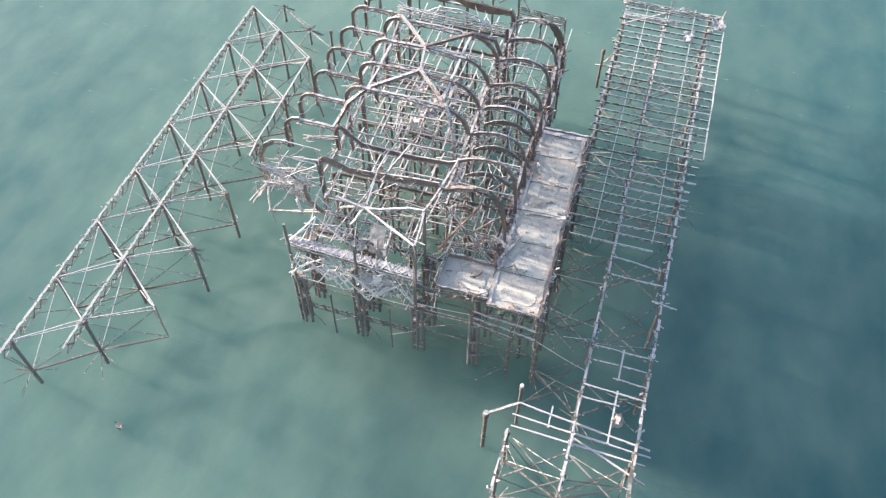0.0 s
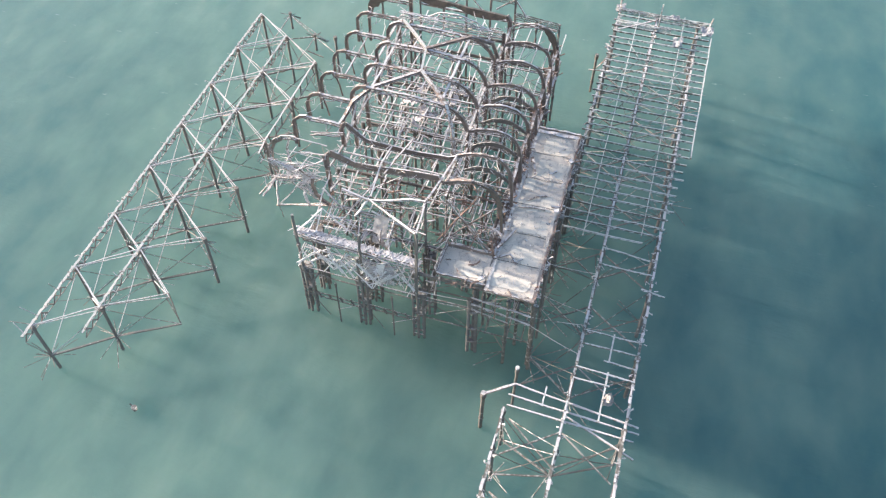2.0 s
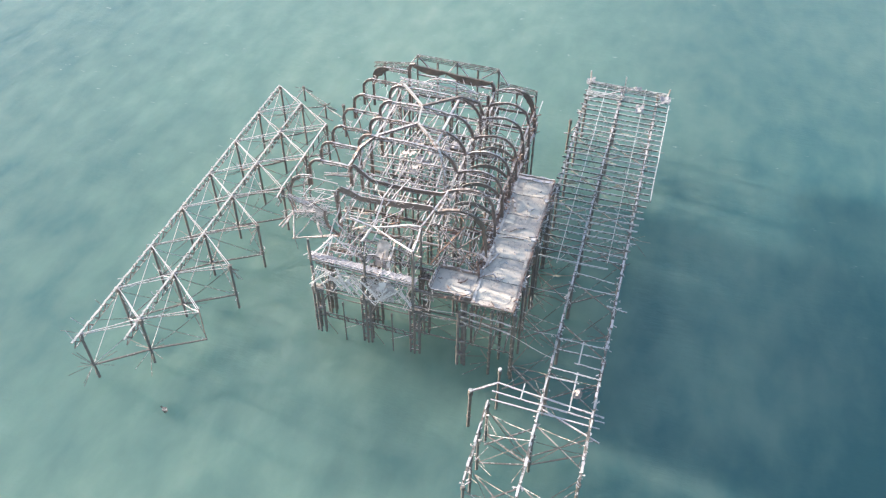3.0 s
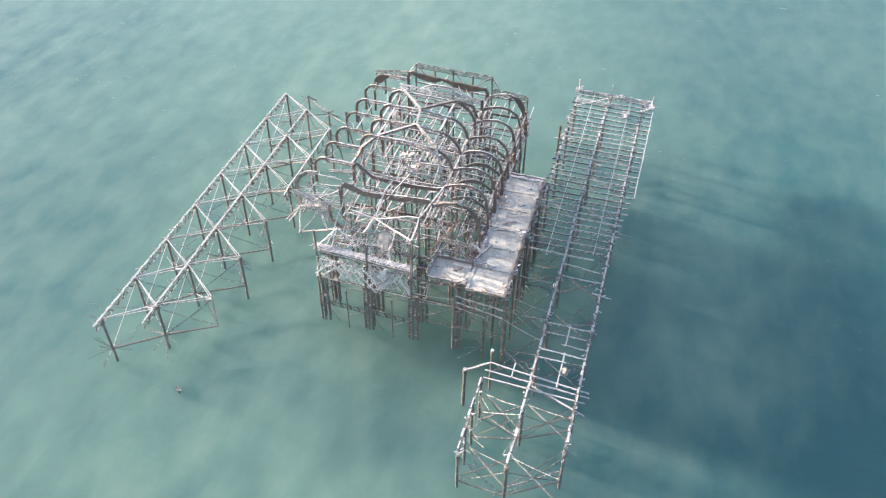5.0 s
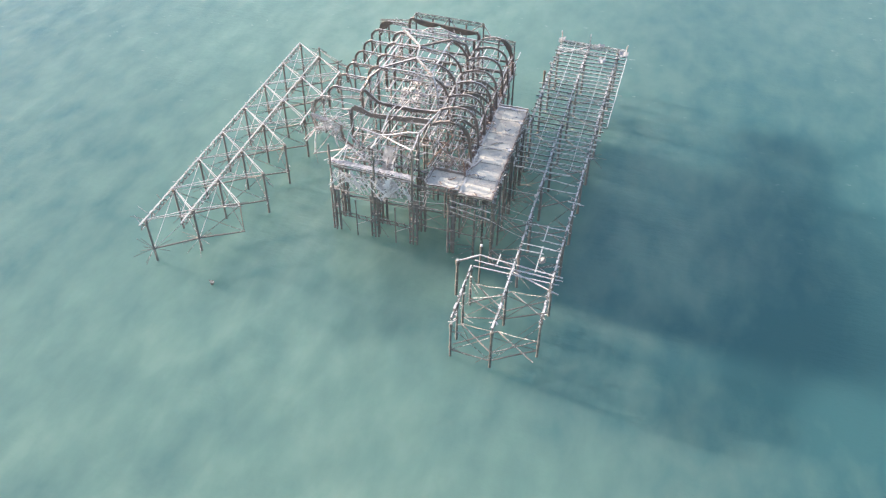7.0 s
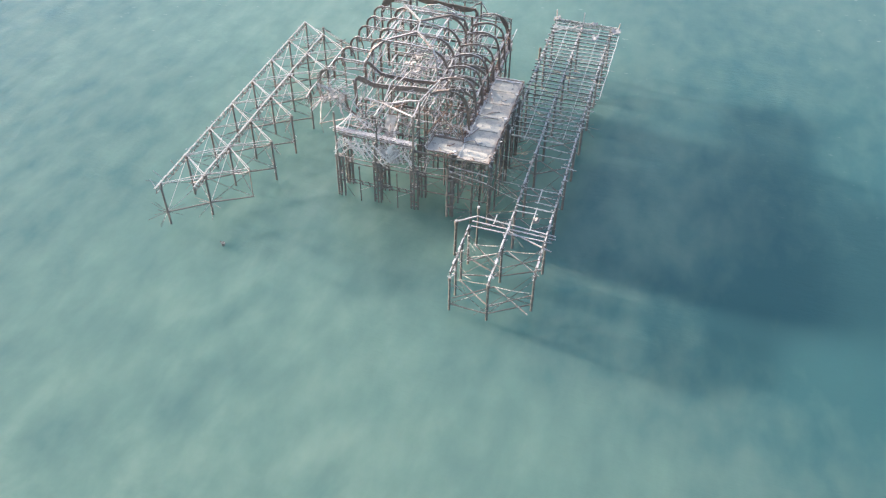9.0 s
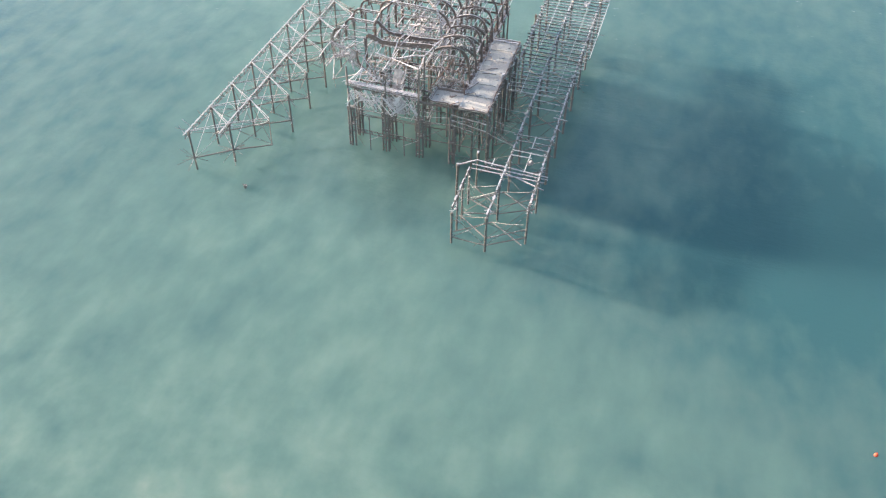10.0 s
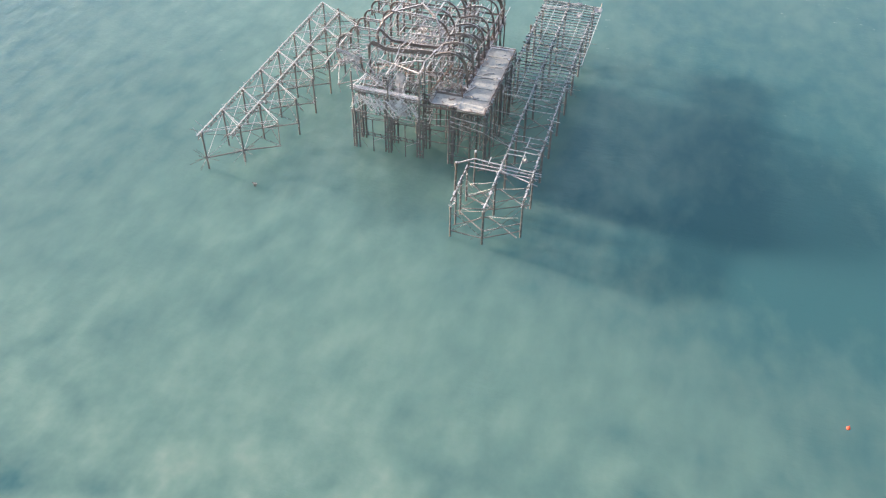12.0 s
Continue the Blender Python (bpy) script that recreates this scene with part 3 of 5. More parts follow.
for y in ROWS_Y:
    for a, b in zip(ROWS_X, ROWS_X[1:]):
        if b > 13 and y > 4:
            continue
        if y < -14 and b < 5:
            for z in (2.9, 2.45):
                part("ladder_rail", bar((a, y, z + 0.1), (b, y, z - 0.2), 0.08, 0.08, 6, 0.05), IRON_DARK, trestle)
            for f in (0.15, 0.35, 0.55, 0.75, 0.9):
                part("rung", bar((a + f * (b - a), y, 2.95), (a + f * (b - a) + 0.3, y, 2.3), 0.14, 0.1, 2, 0.03), IRON_DARK, trestle)
            part("column", column((a + b) / 2 + 0.3, y - 0.4, -1.5, 5.4, 0.07), IRON_DARK, trestle)
            for z, m in ((6.2, IRON), (5.6, IRON_DARK)):
                part("ledger", bar((a, y - 0.1, z), (b, y - 0.1, z - 0.15), 0.08, 0.08, 4, 0.04), m, trestle)
            part("tie_rod", rod((a, y, 2.8), (a + 1.8, y - 0.3, 0.4), 0.035), IRON_DARK, trestle)
            part("tie_rod", rod((b, y, 2.8), (b - 2.3, y - 0.3, 1.6), 0.03), IRON_PALE, trestle)
            part("cross_beam", sweep(along((a, y + 0.5, ZD - 0.2), (b, y + 0.5, ZD - 0.2), 3, 0, 0.03), i_beam(0.1, 0.14)), IRON_DARK, trestle)
            continue
        for z in (3.2, 6.0):
            part("low_brace", bar((a, y, z), (b, y, z), 0.08, 0.1, 3, 0.03), IRON_DARK, trestle)
        part("tie_rod", rod((a, y, 3.2), (b, y, 6.0), 0.035), IRON_DARK, trestle)
        part("tie_rod", rod((b, y, 3.2), (a, y, 6.0), 0.035), IRON_DARK, trestle)
        part("cross_beam", sweep(along((a, y, ZD - 0.35), (b, y, ZD - 0.35), 3, 0, 0.03), i_beam(0.14, 0.3)), IRON_DARK, trestle)

# deep unseen bearers added under the side deck to even the water's shade
for x in (9.6, 11.4, 12.6):
    for a, b in ((-15.0, -9.0), (-9.0, -3.0), (-3.0, 3.0)):
        part("bearer", sweep(along((x, a, ZD - 0.6), (x, b, ZD - 0.6), 3, 0, 0.03), i_beam(0.2, 0.8)), IRON_DARK, trestle)
        part("low_brace", bar((x, a, 3.0), (x, b, 3.0), 0.1, 0.14, 3, 0.04), IRON_DARK, trestle)
        part("diagonal", bar((x, a, 3.0), (x, b, 7.6), 0.08, 0.1, 3, 0.04), TIE, trestle)
        part("diagonal", bar((x, b, 3.0), (x, a, 7.6), 0.08, 0.1, 3, 0.04), IRON_DARK, trestle)
# bracing along the pier between column rows, added to thicken the trestle's shade
for x in ROWS_X:
    for a, b in zip(ROWS_Y, ROWS_Y[1:]):
        if x > 13 and b > 4:
            continue
        part("low_brace", bar((x, a, 3.0), (x, b, 3.0), 0.08, 0.1, 3, 0.04), IRON_DARK, trestle)
        part("diagonal", bar((x, a, 3.0), (x, b, 8.4), 0.07, 0.07, 3, 0.04), IRON_DARK, trestle)
        part("diagonal", bar((x, b, 3.0), (x, a, 8.4), 0.07, 0.07, 3, 0.04), IRON_DARK, trestle)
        if x > 8:
            part("edge_girder", sweep(along((x, a, ZD - 0.5), (x, b, ZD - 0.5), 3, 0, 0.03), i_beam(0.18, 0.5)), IRON_DARK, trestle)

# ---- pavilion skeleton ----
pav = thing("pavilion_skeleton", (-0.2, 1, ZD), "burnt-out rusted iron skeleton of an arched pier pavilion", "pavilion ruin")
YK = [-9.55 + 2.95 * k for k in range(8)]
XL, XNL, XNR, XR = -9.2, -5.1, 4.7, 9.2


def arc(cx, cz, r, a0, a1, y, n=7):
    return [(cx + r * math.cos(radians(a0 + (a1 - a0) * i / n)), y, cz + r * math.sin(radians(a0 + (a1 - a0) * i / n))) for i in range(n + 1)]


def laced_rib(pts, depth, width=0.27, pitch=0.55):
    """An open-web rib in a cross plane: an outer flange, an inner flange and zigzag lacing between them."""
    pts = [Vector(p) for p in pts]
    fine = [pts[0]]
    for a, b in zip(pts, pts[1:]):
        n = max(1, round((b - a).length / pitch))
        fine += [a.lerp(b, i / n) for i in range(1, n + 1)]
    fine = [p + Vector([rng.uniform(-0.025, 0.025) for _ in range(3)]) for p in fine]
    inner = []
    for i, p in enumerate(fine):
        d = (fine[min(i + 1, len(fine) - 1)] - fine[max(i - 1, 0)]).normalized()
        inner.append(p + Vector((0, 1, 0)).cross(d).normalized() * depth)
    outer = sweep(fine, rect(width, 0.09), side=(0, 1, 0), jitter=0.01)
    low = sweep(inner, rect(width * 0.8, 0.06), side=(0, 1, 0), jitter=0.01)
    web = []
    for i in range(len(fine) - 1):
        if rng.random() < 0.1:
            continue
        a, b = (fine[i], inner[i + 1]) if i % 2 else (inner[i], fine[i + 1])
        web.append(sweep([a, b], rect(0.09, 0.05), side=(0, 1, 0)))
    return join(outer, low, *web)


def plate_rib(pts, depth, width=0.26):
    return sweep(pts, i_beam(width, depth, 0.06), side=(0, 1, 0), jitter=0.03)


def crescent(pts, depth, width=0.1):
    """A curved plate, deepest at its middle, with a flange along its outer edge."""
    pts = [Vector(p) for p in pts]
    verts, n = [], len(pts)
    for i, p in enumerate(pts):
        d = (pts[min(i + 1, n - 1)] - pts[max(i - 1, 0)]).normalized()
        u = Vector((0, 1, 0)).cross(d).normalized()
        h = depth * (0.25 + 0.75 * math.sin(math.pi * (i + 0.3) / (n - 0.4))) * rng.uniform(0.9, 1.1)
        verts += [p + Vector((0, a, 0)) + u * b for a, b in ((-width / 2, 0), (width / 2, 0), (0.03, h), (-0.03, h))]
    faces = [(3, 2, 1, 0), tuple(range(4 * n - 4, 4 * n))]
    for i in range(n - 1):
        for j in range(4):
            a, b = 4 * i + j, 4 * i + (j + 1) % 4
            faces.append((a, b, b + 4, a + 4))
    return verts, faces


def wob(z, a=0.12):
    return z + rng.uniform(-a, a)


for k, y in enumerate(YK):
    dy = rng.uniform(-0.08, 0.08)
    y = y + dy
    # west aisle
    top = wob(14.5)
    if k == 0:
        curl = [(-7.6, -9.4, 14.62), (-8.14, -9.4, 14.6), (-8.76, -9.45, 14.45), (-9.41, -9.5, 13.97), (-9.84, -9.5, 13.13), (-9.95, -9.5, 12.3), (-9.9, -9.6, 11.5), (-9.6, -9.7, 10.8), (-9.2, -9.8, 10.3)]
        part("aisle_rib", laced_rib(curl, 0.32, 0.13, 0.3), IRON, pav, "curled rust-brown stub of a rib")
        part("aisle_rib", crescent(curl[2:5], 0.3, 0.2), WEB, pav, "curled rust-brown plate")
        part("aisle_rib", plate_rib([(-8.15, -9.0, 14.55), (-8.55, -9.1, 14.0), (-8.75, -9.1, 13.2), (-8.7, -9.2, 12.24), (-8.4, -9.3, 11.3)], 0.12, 0.14), IRON_PALE, pav)
        part("aisle_rib", plate_rib([(-5.89, -11.0, 12.42), (-5.98, -11.0, 11.6), (-5.8, -11.0, 10.65), (-5.2, -11.0, 10.0), (-4.5, -11.0, 9.6)], 0.26, 0.16), IRON_RIB, pav, "bent dark foot of a rib")
    else:
        haunch = [(XL, y, wob(11.6, 0.5) if k < 7 else ZD)] + arc(XL + 1.3, top - 1.3, 1.3, 180, 90, y)
        if k < 7:
            part("aisle_rib", plate_rib(haunch, 0.26, 0.18), IRON_RIB, pav)
        else:
            part("aisle_rib", plate_rib([(XL, y, ZD), (XL, y, 12.6)], 0.2, 0.2), IRON_RIB, pav)
            part("aisle_rib", crescent([(XL, y, 12.2)] + haunch[1:] + [(XL + 1.9, y, top)], 1.0, 0.2), WEB, pav, "deep dark curved plate")
        part("aisle_rib", laced_rib([(XL + 1.3, y, top), (-6.6, y, top), (XNL, y, top - 0.05)], 0.3, 0.2), IRON_RIB, pav)
        if k in (2, 3, 4, 5):
            part("hanger", sweep([(XL + 1.2, y, top - 0.2), (XL + 1.5, y, top - 0.5), (XL + 1.7, y, top - 1.2), (XL + 1.8, y + 0.1, top - 2.2 - 0.3 * rng.random())], rect(0.14, 0.12)), IRON_RIB, pav)
    # east aisle: a crown with a deep curved haunch
    top = wob(14.4)
    path = [(XNR, y, top - 0.7), (XNR + 0.9, y, top - 0.25), (XNR + 2.0, y, top)] + arc(XR - 2.0, top - 1.9, 1.9, 90, 0, y) + [(XR + 0.1, y, 11.0), (XR + 0.15, y, ZD)]
    if k == 0:
        part("aisle_rib", plate_rib(path[:3], 0.35), IRON_RIB, pav)
        part("aisle_rib", crescent(path[2:], 0.5, 0.2), WEB, pav, "deep rust-brown curved plate")
    elif k == 7:
        part("aisle_rib", laced_rib(path[:6], 0.35, 0.2), IRON_RIB, pav)
        part("aisle_rib", crescent(path[4:12], 0.7, 0.2), WEB, pav, "deep dark curved plate")
        part("aisle_rib", plate_rib(path[10:], 0.3), IRON_RIB, pav)
    else:
        part("aisle_rib", plate_rib(path, 0.28, 0.16), IRON_RIB, pav)
    if 1 <= k <= 4:
        part("haunch_plate", crescent([(XNR + 0.4, y + 0.4, 12.0), (XNR + 1.2, y + 0.4, 12.55), (XNR + 2.0, y + 0.4, 12.8), (XNR + 2.8, y + 0.4, 12.75), (XNR + 3.6, y + 0.4, 12.4), (XR - 0.1, y + 0.4, 11.6)], 0.5, 0.1), IRON_DARK, pav)
    # nave
    if k == 0:
        path = [(-5.1, y, ZD), (-5.2, y, 12.6), (-5.15, y, 13.7), (-4.8, y, 14.1), (-4.0, y, 13.95), (-2.8, y, 13.45), (-1.2, y, 13.5), (0.6, y, 13.6), (2.6, y, 13.85), (4.0, y, 14.0), (4.3, y, 13.3)]
        part("nave_rib", plate_rib(path[:4], 0.4), IRON_RIB, pav)
        part("nave_rib", plate_rib(path[3:], 0.66, 0.11), IRON_RIB, pav, "sagging riveted plate rib")
    elif k == 1:
        path = [(-4.9, y, 12.2), (-4.9, y, 14.2), (-4.6, y, 14.75), (-3.9, y, 14.1), (-2.9, y, 13.3), (-1.0, y, 13.2), (1.5, y, 13.1), (4.0, y, 13.3), (4.8, y, 13.6)]
        part("nave_rib", plate_rib(path[2:], 0.45, 0.12), IRON_RIB, pav, "sagging riveted plate rib")
        part("nave_rib", plate_rib(path[:3], 0.3), IRON_RIB, pav)
    elif k <= 5:
        top = wob(16.3, 0.06)
        path = [(XNL, y, ZD), (XNL, y, 12.2)] + arc(XNL + 1.35, top - 1.35, 1.35, 180, 90, y) + [(-1.8, y, top + 0.03), (-0.1, y, top + 0.05), (1.2, y, top - 0.1)] + arc(XNR - 2.6, top - 2.8, 2.6, 88, 0, y) + [(XNR + 0.05, y, 11.5), (XNR, y, ZD)]
        part("nave_rib", plate_rib(path[:10], 0.3, 0.18), IRON_RIB, pav)
        part("nave_rib", laced_rib(path[9:15], 0.36, 0.22, 0.45), IRON_RIB, pav)
        part("nave_rib", plate_rib(path[14:], 0.3, 0.18), IRON_RIB, pav)
    elif k == 6:
        part("nave_rib", plate_rib([(XNL, y, ZD), (XNL, y, 13.8)], 0.3), IRON_RIB, pav)
        part("nave_rib", lattice((-5.0, y, 15.3), (-0.4, y, 15.1), 0.25, 0.5, 0.8, 0.07), IRON, pav)
        part("nave_rib", lattice((-0.4, y, 15.1), (4.6, y, 15.0), 0.25, 0.5, 0.8, 0.07), IRON, pav)
        part("nave_rib", laced_rib([(-2.6, y + 0.3, 15.0), (-1.2, y + 0.3, 15.7), (0.4, y + 0.3, 15.8), (2.0, y + 0.3, 15.4), (3.0, y + 0.3, 14.9)], 0.35, 0.12), IRON_PALE, pav)
        part("nave_rib", plate_rib([(XNR, y, ZD), (XNR, y, 15.0)], 0.3), IRON_RIB, pav)
    else:
        path = [(-4.9, y, ZD), (-4.9, y, 14.6), (-4.7, y, 15.2), (-4.2, y, 15.35), (-2.6, y, 15.15), (-0.9, y, 15.1), (0.4, y, 14.8), (2.4, y, 14.75), (4.2, y, 14.75), (4.6, y, 14.2), (4.6, y, ZD)]
        part("nave_rib", plate_rib(path[:4], 0.35), IRON_RIB, pav)
        for a, b in (((-4.5, y, 15.35), (-0.75, y, 15.05)), ((-0.75, y, 15.05), (4.4, y, 14.7))):
            part("nave_rib", crescent(along(a, b, 8, 0.0, 0.03), 0.85, 0.22), WEB, pav, "bulging rust-brown plate rib")
        part("nave_rib", plate_rib(path[8:], 0.35), IRON_RIB, pav)

# hips and ridge of the collapsed roof
Z6 = 16.45
for pts, mat, w in (
    ([(-5.3, -6.3, 12.9), (-5.2, -5.6, 14.2), (-4.6, -4.7, 15.4), (-3.4, -3.6, 16.25), (-0.1, -0.7, Z6)], IRON_RIB, 0.28),
    ([(-0.1, -0.7, Z6), (1.2, -2.0, 16.4), (2.9, -3.7, 16.1), (3.9, -5.2, 15.0), (4.4, -6.4, 13.4), (4.0, -7.4, 12.0)], TAN, 0.26),
    ([(-0.1, -0.7, Z6), (-0.6, 2.2, Z6)], PLATE, 0.2),
    ([(-0.6, 2.2, Z6), (-2.1, 3.9, Z6), (-3.7, 5.5, Z6)], PLATE, 0.24),
    ([(-0.6, 2.2, Z6), (1.2, 3.7, 16.5), (2.6, 4.8, 16.5), (4.4, 5.2, 15.9), (4.9, 5.3, 14.4)], IRON_RIB, 0.28),
    ([(-3.7, 5.5, Z6), (-4.2, 6.6, 15.4), (-4.9, 8.1, 14.4)], IRON_PALE, 0.22),
):
    part("hip_rafter", sweep(pts, i_beam(w, w, 0.05), jitter=0.02), mat, pav)

# long bars from rib to rib
for x, z, y0, y1, mat, w in (
    (XNL, 14.4, YK[1], YK[6], IRON_PALE, 0.15), (XNL + 0.1, 12.4, YK[0], YK[7], IRON, 0.12), (XNR, 13.6, YK[0], YK[7], TAN, 0.18),
    (XNR, 12.0, YK[0], YK[7], IRON, 0.15), (XR, 12.1, YK[0], YK[7], IRON_RIB, 0.2),
    (XR + 0.1, 9.3, -12.0, 13.0, IRON_RIB, 0.2), (XR - 0.4, 9.3, -11.0, 12.0, TAN, 0.16),
    (2.3, 15.9, YK[2], YK[5], IRON_PALE, 0.18), (-3.4, 16.2, YK[2], YK[4], IRON_PALE, 0.14), (-7.0, 14.3, YK[3], YK[5], IRON, 0.1),
):
    y = y0
    while y < y1 - 0.1:
        if rng.random() < 0.9:
            part("purlin", bar((x + rng.uniform(-0.08, 0.08), y, wob(z, 0.1)), (x + rng.uniform(-0.08, 0.08), min(y + 2.95, y1), wob(z, 0.1)), w, w, 3, 0.05), mat, pav)
        y += 2.95
for k in range(2, 7):
    if rng.random() < 0.8:
        part("tie_rod", rod((XNL, YK[k], 14.6), (XNL + rng.uniform(-0.3, 0.3), YK[k] - 1.4, ZD + rng.uniform(0.0, 2.0)), 0.04, 3, 0, 0.1), IRON, pav)
# slanting props along the nave's west side
for k in range(1, 6):
    part("strut", bar((XNL + 0.1, YK[k] + 0.2, 11.2 + 0.3 * k), (XNL + 0.3, YK[k] + 2.9, 14.2), 0.13, 0.13, 4, 0.08), IRON_PALE, pav)
    part("strut", bar((XNR, YK[k], 11.0), (XNR - 0.2, YK[k] + 2.9, 13.6), 0.12, 0.12, 4, 0.08), IRON_PALE if k % 2 else TAN, pav)

# thin wires and flattened conduits draped from rib to rib
wire_rng = random.Random(41)
for n in range(110):
    k = wire_rng.randrange(1, 7)
    x = wire_rng.uniform(XL + 0.3, XR - 0.6)
    inside = XNL < x < XNR
    z = wire_rng.uniform(10.5, 15.2 if inside and k > 1 else 13.2 if inside else 14.3)
    d = (wire_rng.gauss(0, 1.1), wire_rng.choice((2.95, 2.95, -1.5, 1.4, 0.3)), wire_rng.uniform(-1.6, 0.4))
    q = (min(max(x + d[0], XL), XR), YK[k] + d[1], max(9.5, z + d[2]))
    part("wire", sweep(along((x, YK[k], z), q, 5, 0.15, 0.08), ring(0.022, 4)), wire_rng.choice((LIME, IRON_PALE, IRON, LIME)), pav)

# floor grid of the nave and the east aisle, long bars both ways
for i in range(13):
    x = XNL - 0.1 + 1.19 * i
    y = -12.2
    while y < 14.5:
        if rng.random() < (0.4 if y < -9 else 0.85 if y < 4 else 0.7):
            part("floor_joist", bar((x + rng.uniform(-0.05, 0.05), y, ZD + rng.uniform(-0.05, 0.1)), (x + rng.uniform(-0.08, 0.08), y + 2.95, ZD + rng.uniform(-0.08, 0.1)), 0.1, 0.1, 2, 0.02), (JOIST if rng.random() < 0.6 else IRON) if x > 5 else LIME if rng.random() < 0.5 else IRON_PALE, trestle)
        y += 2.95
for i in range(18):
    y = -12.2 + 1.475 * i
    x = XNL - 0.4
    while x < XR - 0.5:
        e = min(x + rng.choice((3.6, 4.8, 6.0)), XR)
        if rng.random() < ((0.55 if i % 2 else 0.4) if y < 4 else 0.4 if x < 2 else 0.25):
            part("floor_bearer", bar((x, y, ZD + 0.12), (e, y + rng.uniform(-0.1, 0.1), ZD + 0.12 + rng.uniform(-0.1, 0.1)), 0.08, 0.1, 2, 0.03), (IRON if rng.random() < 0.6 else JOIST) if x > 2 else IRON_PALE if rng.random() < 0.6 else WHITE_BAR, trestle)
        x = e
# gallery level, half fallen in
for k in range(1, 7):
    for x in (-3.9, -2.6, -1.3, 0.0, 1.3, 2.6, 3.7):
        if rng.random() < (0.42 if k < 5 else 0.25):
            part("gallery_joist", bar((x, YK[k], 11.6 + rng.uniform(-0.3, 0.2)), (x + rng.uniform(-0.25, 0.25), YK[k] + 2.95, 11.6 + rng.uniform(-0.7, 0.3)), 0.1, 0.08, 3, 0.04), WHITE_BAR, pav)
    part("gallery_beam", bar((XNL, YK[k], 11.5), (XNR, YK[k], 11.5 + rng.uniform(-0.3, 0.3)), 0.11, 0.12, 5, 0.05), IRON_PALE, pav)
    if k in (2, 4):
        part("gallery_beam", bar((XNL, YK[k] + 1.5, 11.4), (XNR, YK[k] + 1.4, 11.4 + rng.uniform(-0.5, 0.3)), 0.08, 0.08, 5, 0.06), IRON_PALE, pav)
    part("aisle_tie", bar((XNR, YK[k] + 0.1, 11.3), (XR, YK[k], 11.3 + rng.uniform(-0.2, 0.2)), 0.1, 0.1, 4, 0.04), IRON, pav)
# torn rust-brown skirt where the pavilion meets the side deck
for i in range(17):
    y = -12.0 + 1.475 * i
    part("skirt_plate", bar((XR + 0.1 + rng.uniform(-0.1, 0.1), y, ZD + rng.uniform(-0.1, 0.1)), (XR + 0.1 + rng.uniform(-0.1, 0.1), y + 1.45, ZD + rng.uniform(-0.1, 0.1)), rng.uniform(0.25, 0.5), rng.uniform(0.08, 0.18), 3, 0.05), RUST if i % 3 else TAN, pav)
    if i % 6 == 0:
        part("stanchion", bar((XR + 0.1, y, ZD), (XR + rng.uniform(-0.2, 0.3), y + rng.uniform(-0.3, 0.3), ZD + rng.uniform(1.2, 3.2)), 0.16, 0.16, 3, 0.05), RUST, pav)

for i in range(14):
    y = -12.0 + 1.72 * i
    part("skirt_sheet", ragged_sheet((XR + 0.25, y, ZD + 0.1), (0.0, 1.8, rng.uniform(-0.1, 0.1)), (rng.uniform(-0.6, -0.35), 0.0, rng.uniform(0.1, 0.3)), 12, 7, 0.2, 0.03, 0.025, 200 + i), (RUST, TAN, RUST, IRON_RIB)[i % 4], pav, "torn rust-brown sheet")

# back wall truss
part("back_truss", lattice((-5.3, 15, 14.1), (4.2, 15, 13.9), 0.3, 0.45, 0.5, 0.05), TIE, pav)
part("back_truss", lattice((-10.4, 14.6, 12.5), (-5.3, 15, 13.0), 0.3, 0.5, 0.6, 0.05), TIE, pav)
part("back_truss", lattice((4.2, 15, 12.3), (8.7, 15, 11.9), 0.3, 0.45, 0.6, 0.05), TIE, pav)
part("back_beam", bar((-5.3, 15, 11.6), (8.4, 15, 11.2), 0.16, 0.2, 6, 0.04), IRON, pav)
for x, z in ((-5.3, 14.1), (-2.9, 13.6), (-0.6, 14.0), (1.8, 13.5), (4.2, 13.9), (6.4, 12.0), (8.6, 12.0), (-9.3, 12.5)):
    part("post", bar((x, 15, ZD), (x, 15, z), 0.2, 0.2, 4, 0.02), IRON_DARK, pav)
for x0, z0, x1, z1 in ((-5.3, 14.1, -2.9, 11.8), (-5.3, 14.0, -6.6, 12.0), (4.2, 13.8, 2.4, 12.6), (-0.6, 13.9, 1.4, 11.8), (-0.6, 13.9, -2.0, 12.0), (4.2, 13.8, 5.4, 12.2)):
    part("strut", bar((x0, 15, z0), (x1, 14.8, z1), 0.12, 0.12, 2, 0.04), IRON_PALE, pav)

# front bay: one slender portal with a bent head and fallen tan bars
part("post", bar((3.8, -12.2, 6.0), (3.85, -12.15, 13.9), 0.2, 0.2, 5, 0.03), IRON_DARK, pav)
part("post", bar((-5.85, -15.0, 6.0), (-5.9, -15.0, 12.4), 0.2, 0.2, 5, 0.03), IRON_DARK, pav)
part("post", bar((3.95, -15.2, 6.0), (4.09, -15.22, 13.8), 0.2, 0.2, 5, 0.03), IRON_DARK, pav)
part("post", bar((-0.6, -15.1, 8.6), (-0.5, -15.1, 12.0), 0.2, 0.2, 4, 0.03), IRON_DARK, pav)
part("head_beam", sweep([(-2.95, -12.0, 13.1), (-0.71, -12.3, 12.9), (0.5, -12.3, 13.15), (2.68, -12.2, 13.85), (3.85, -12.15, 13.95)], i_beam(0.14, 0.18, 0.05), jitter=0.02), IRON_PALE, pav)
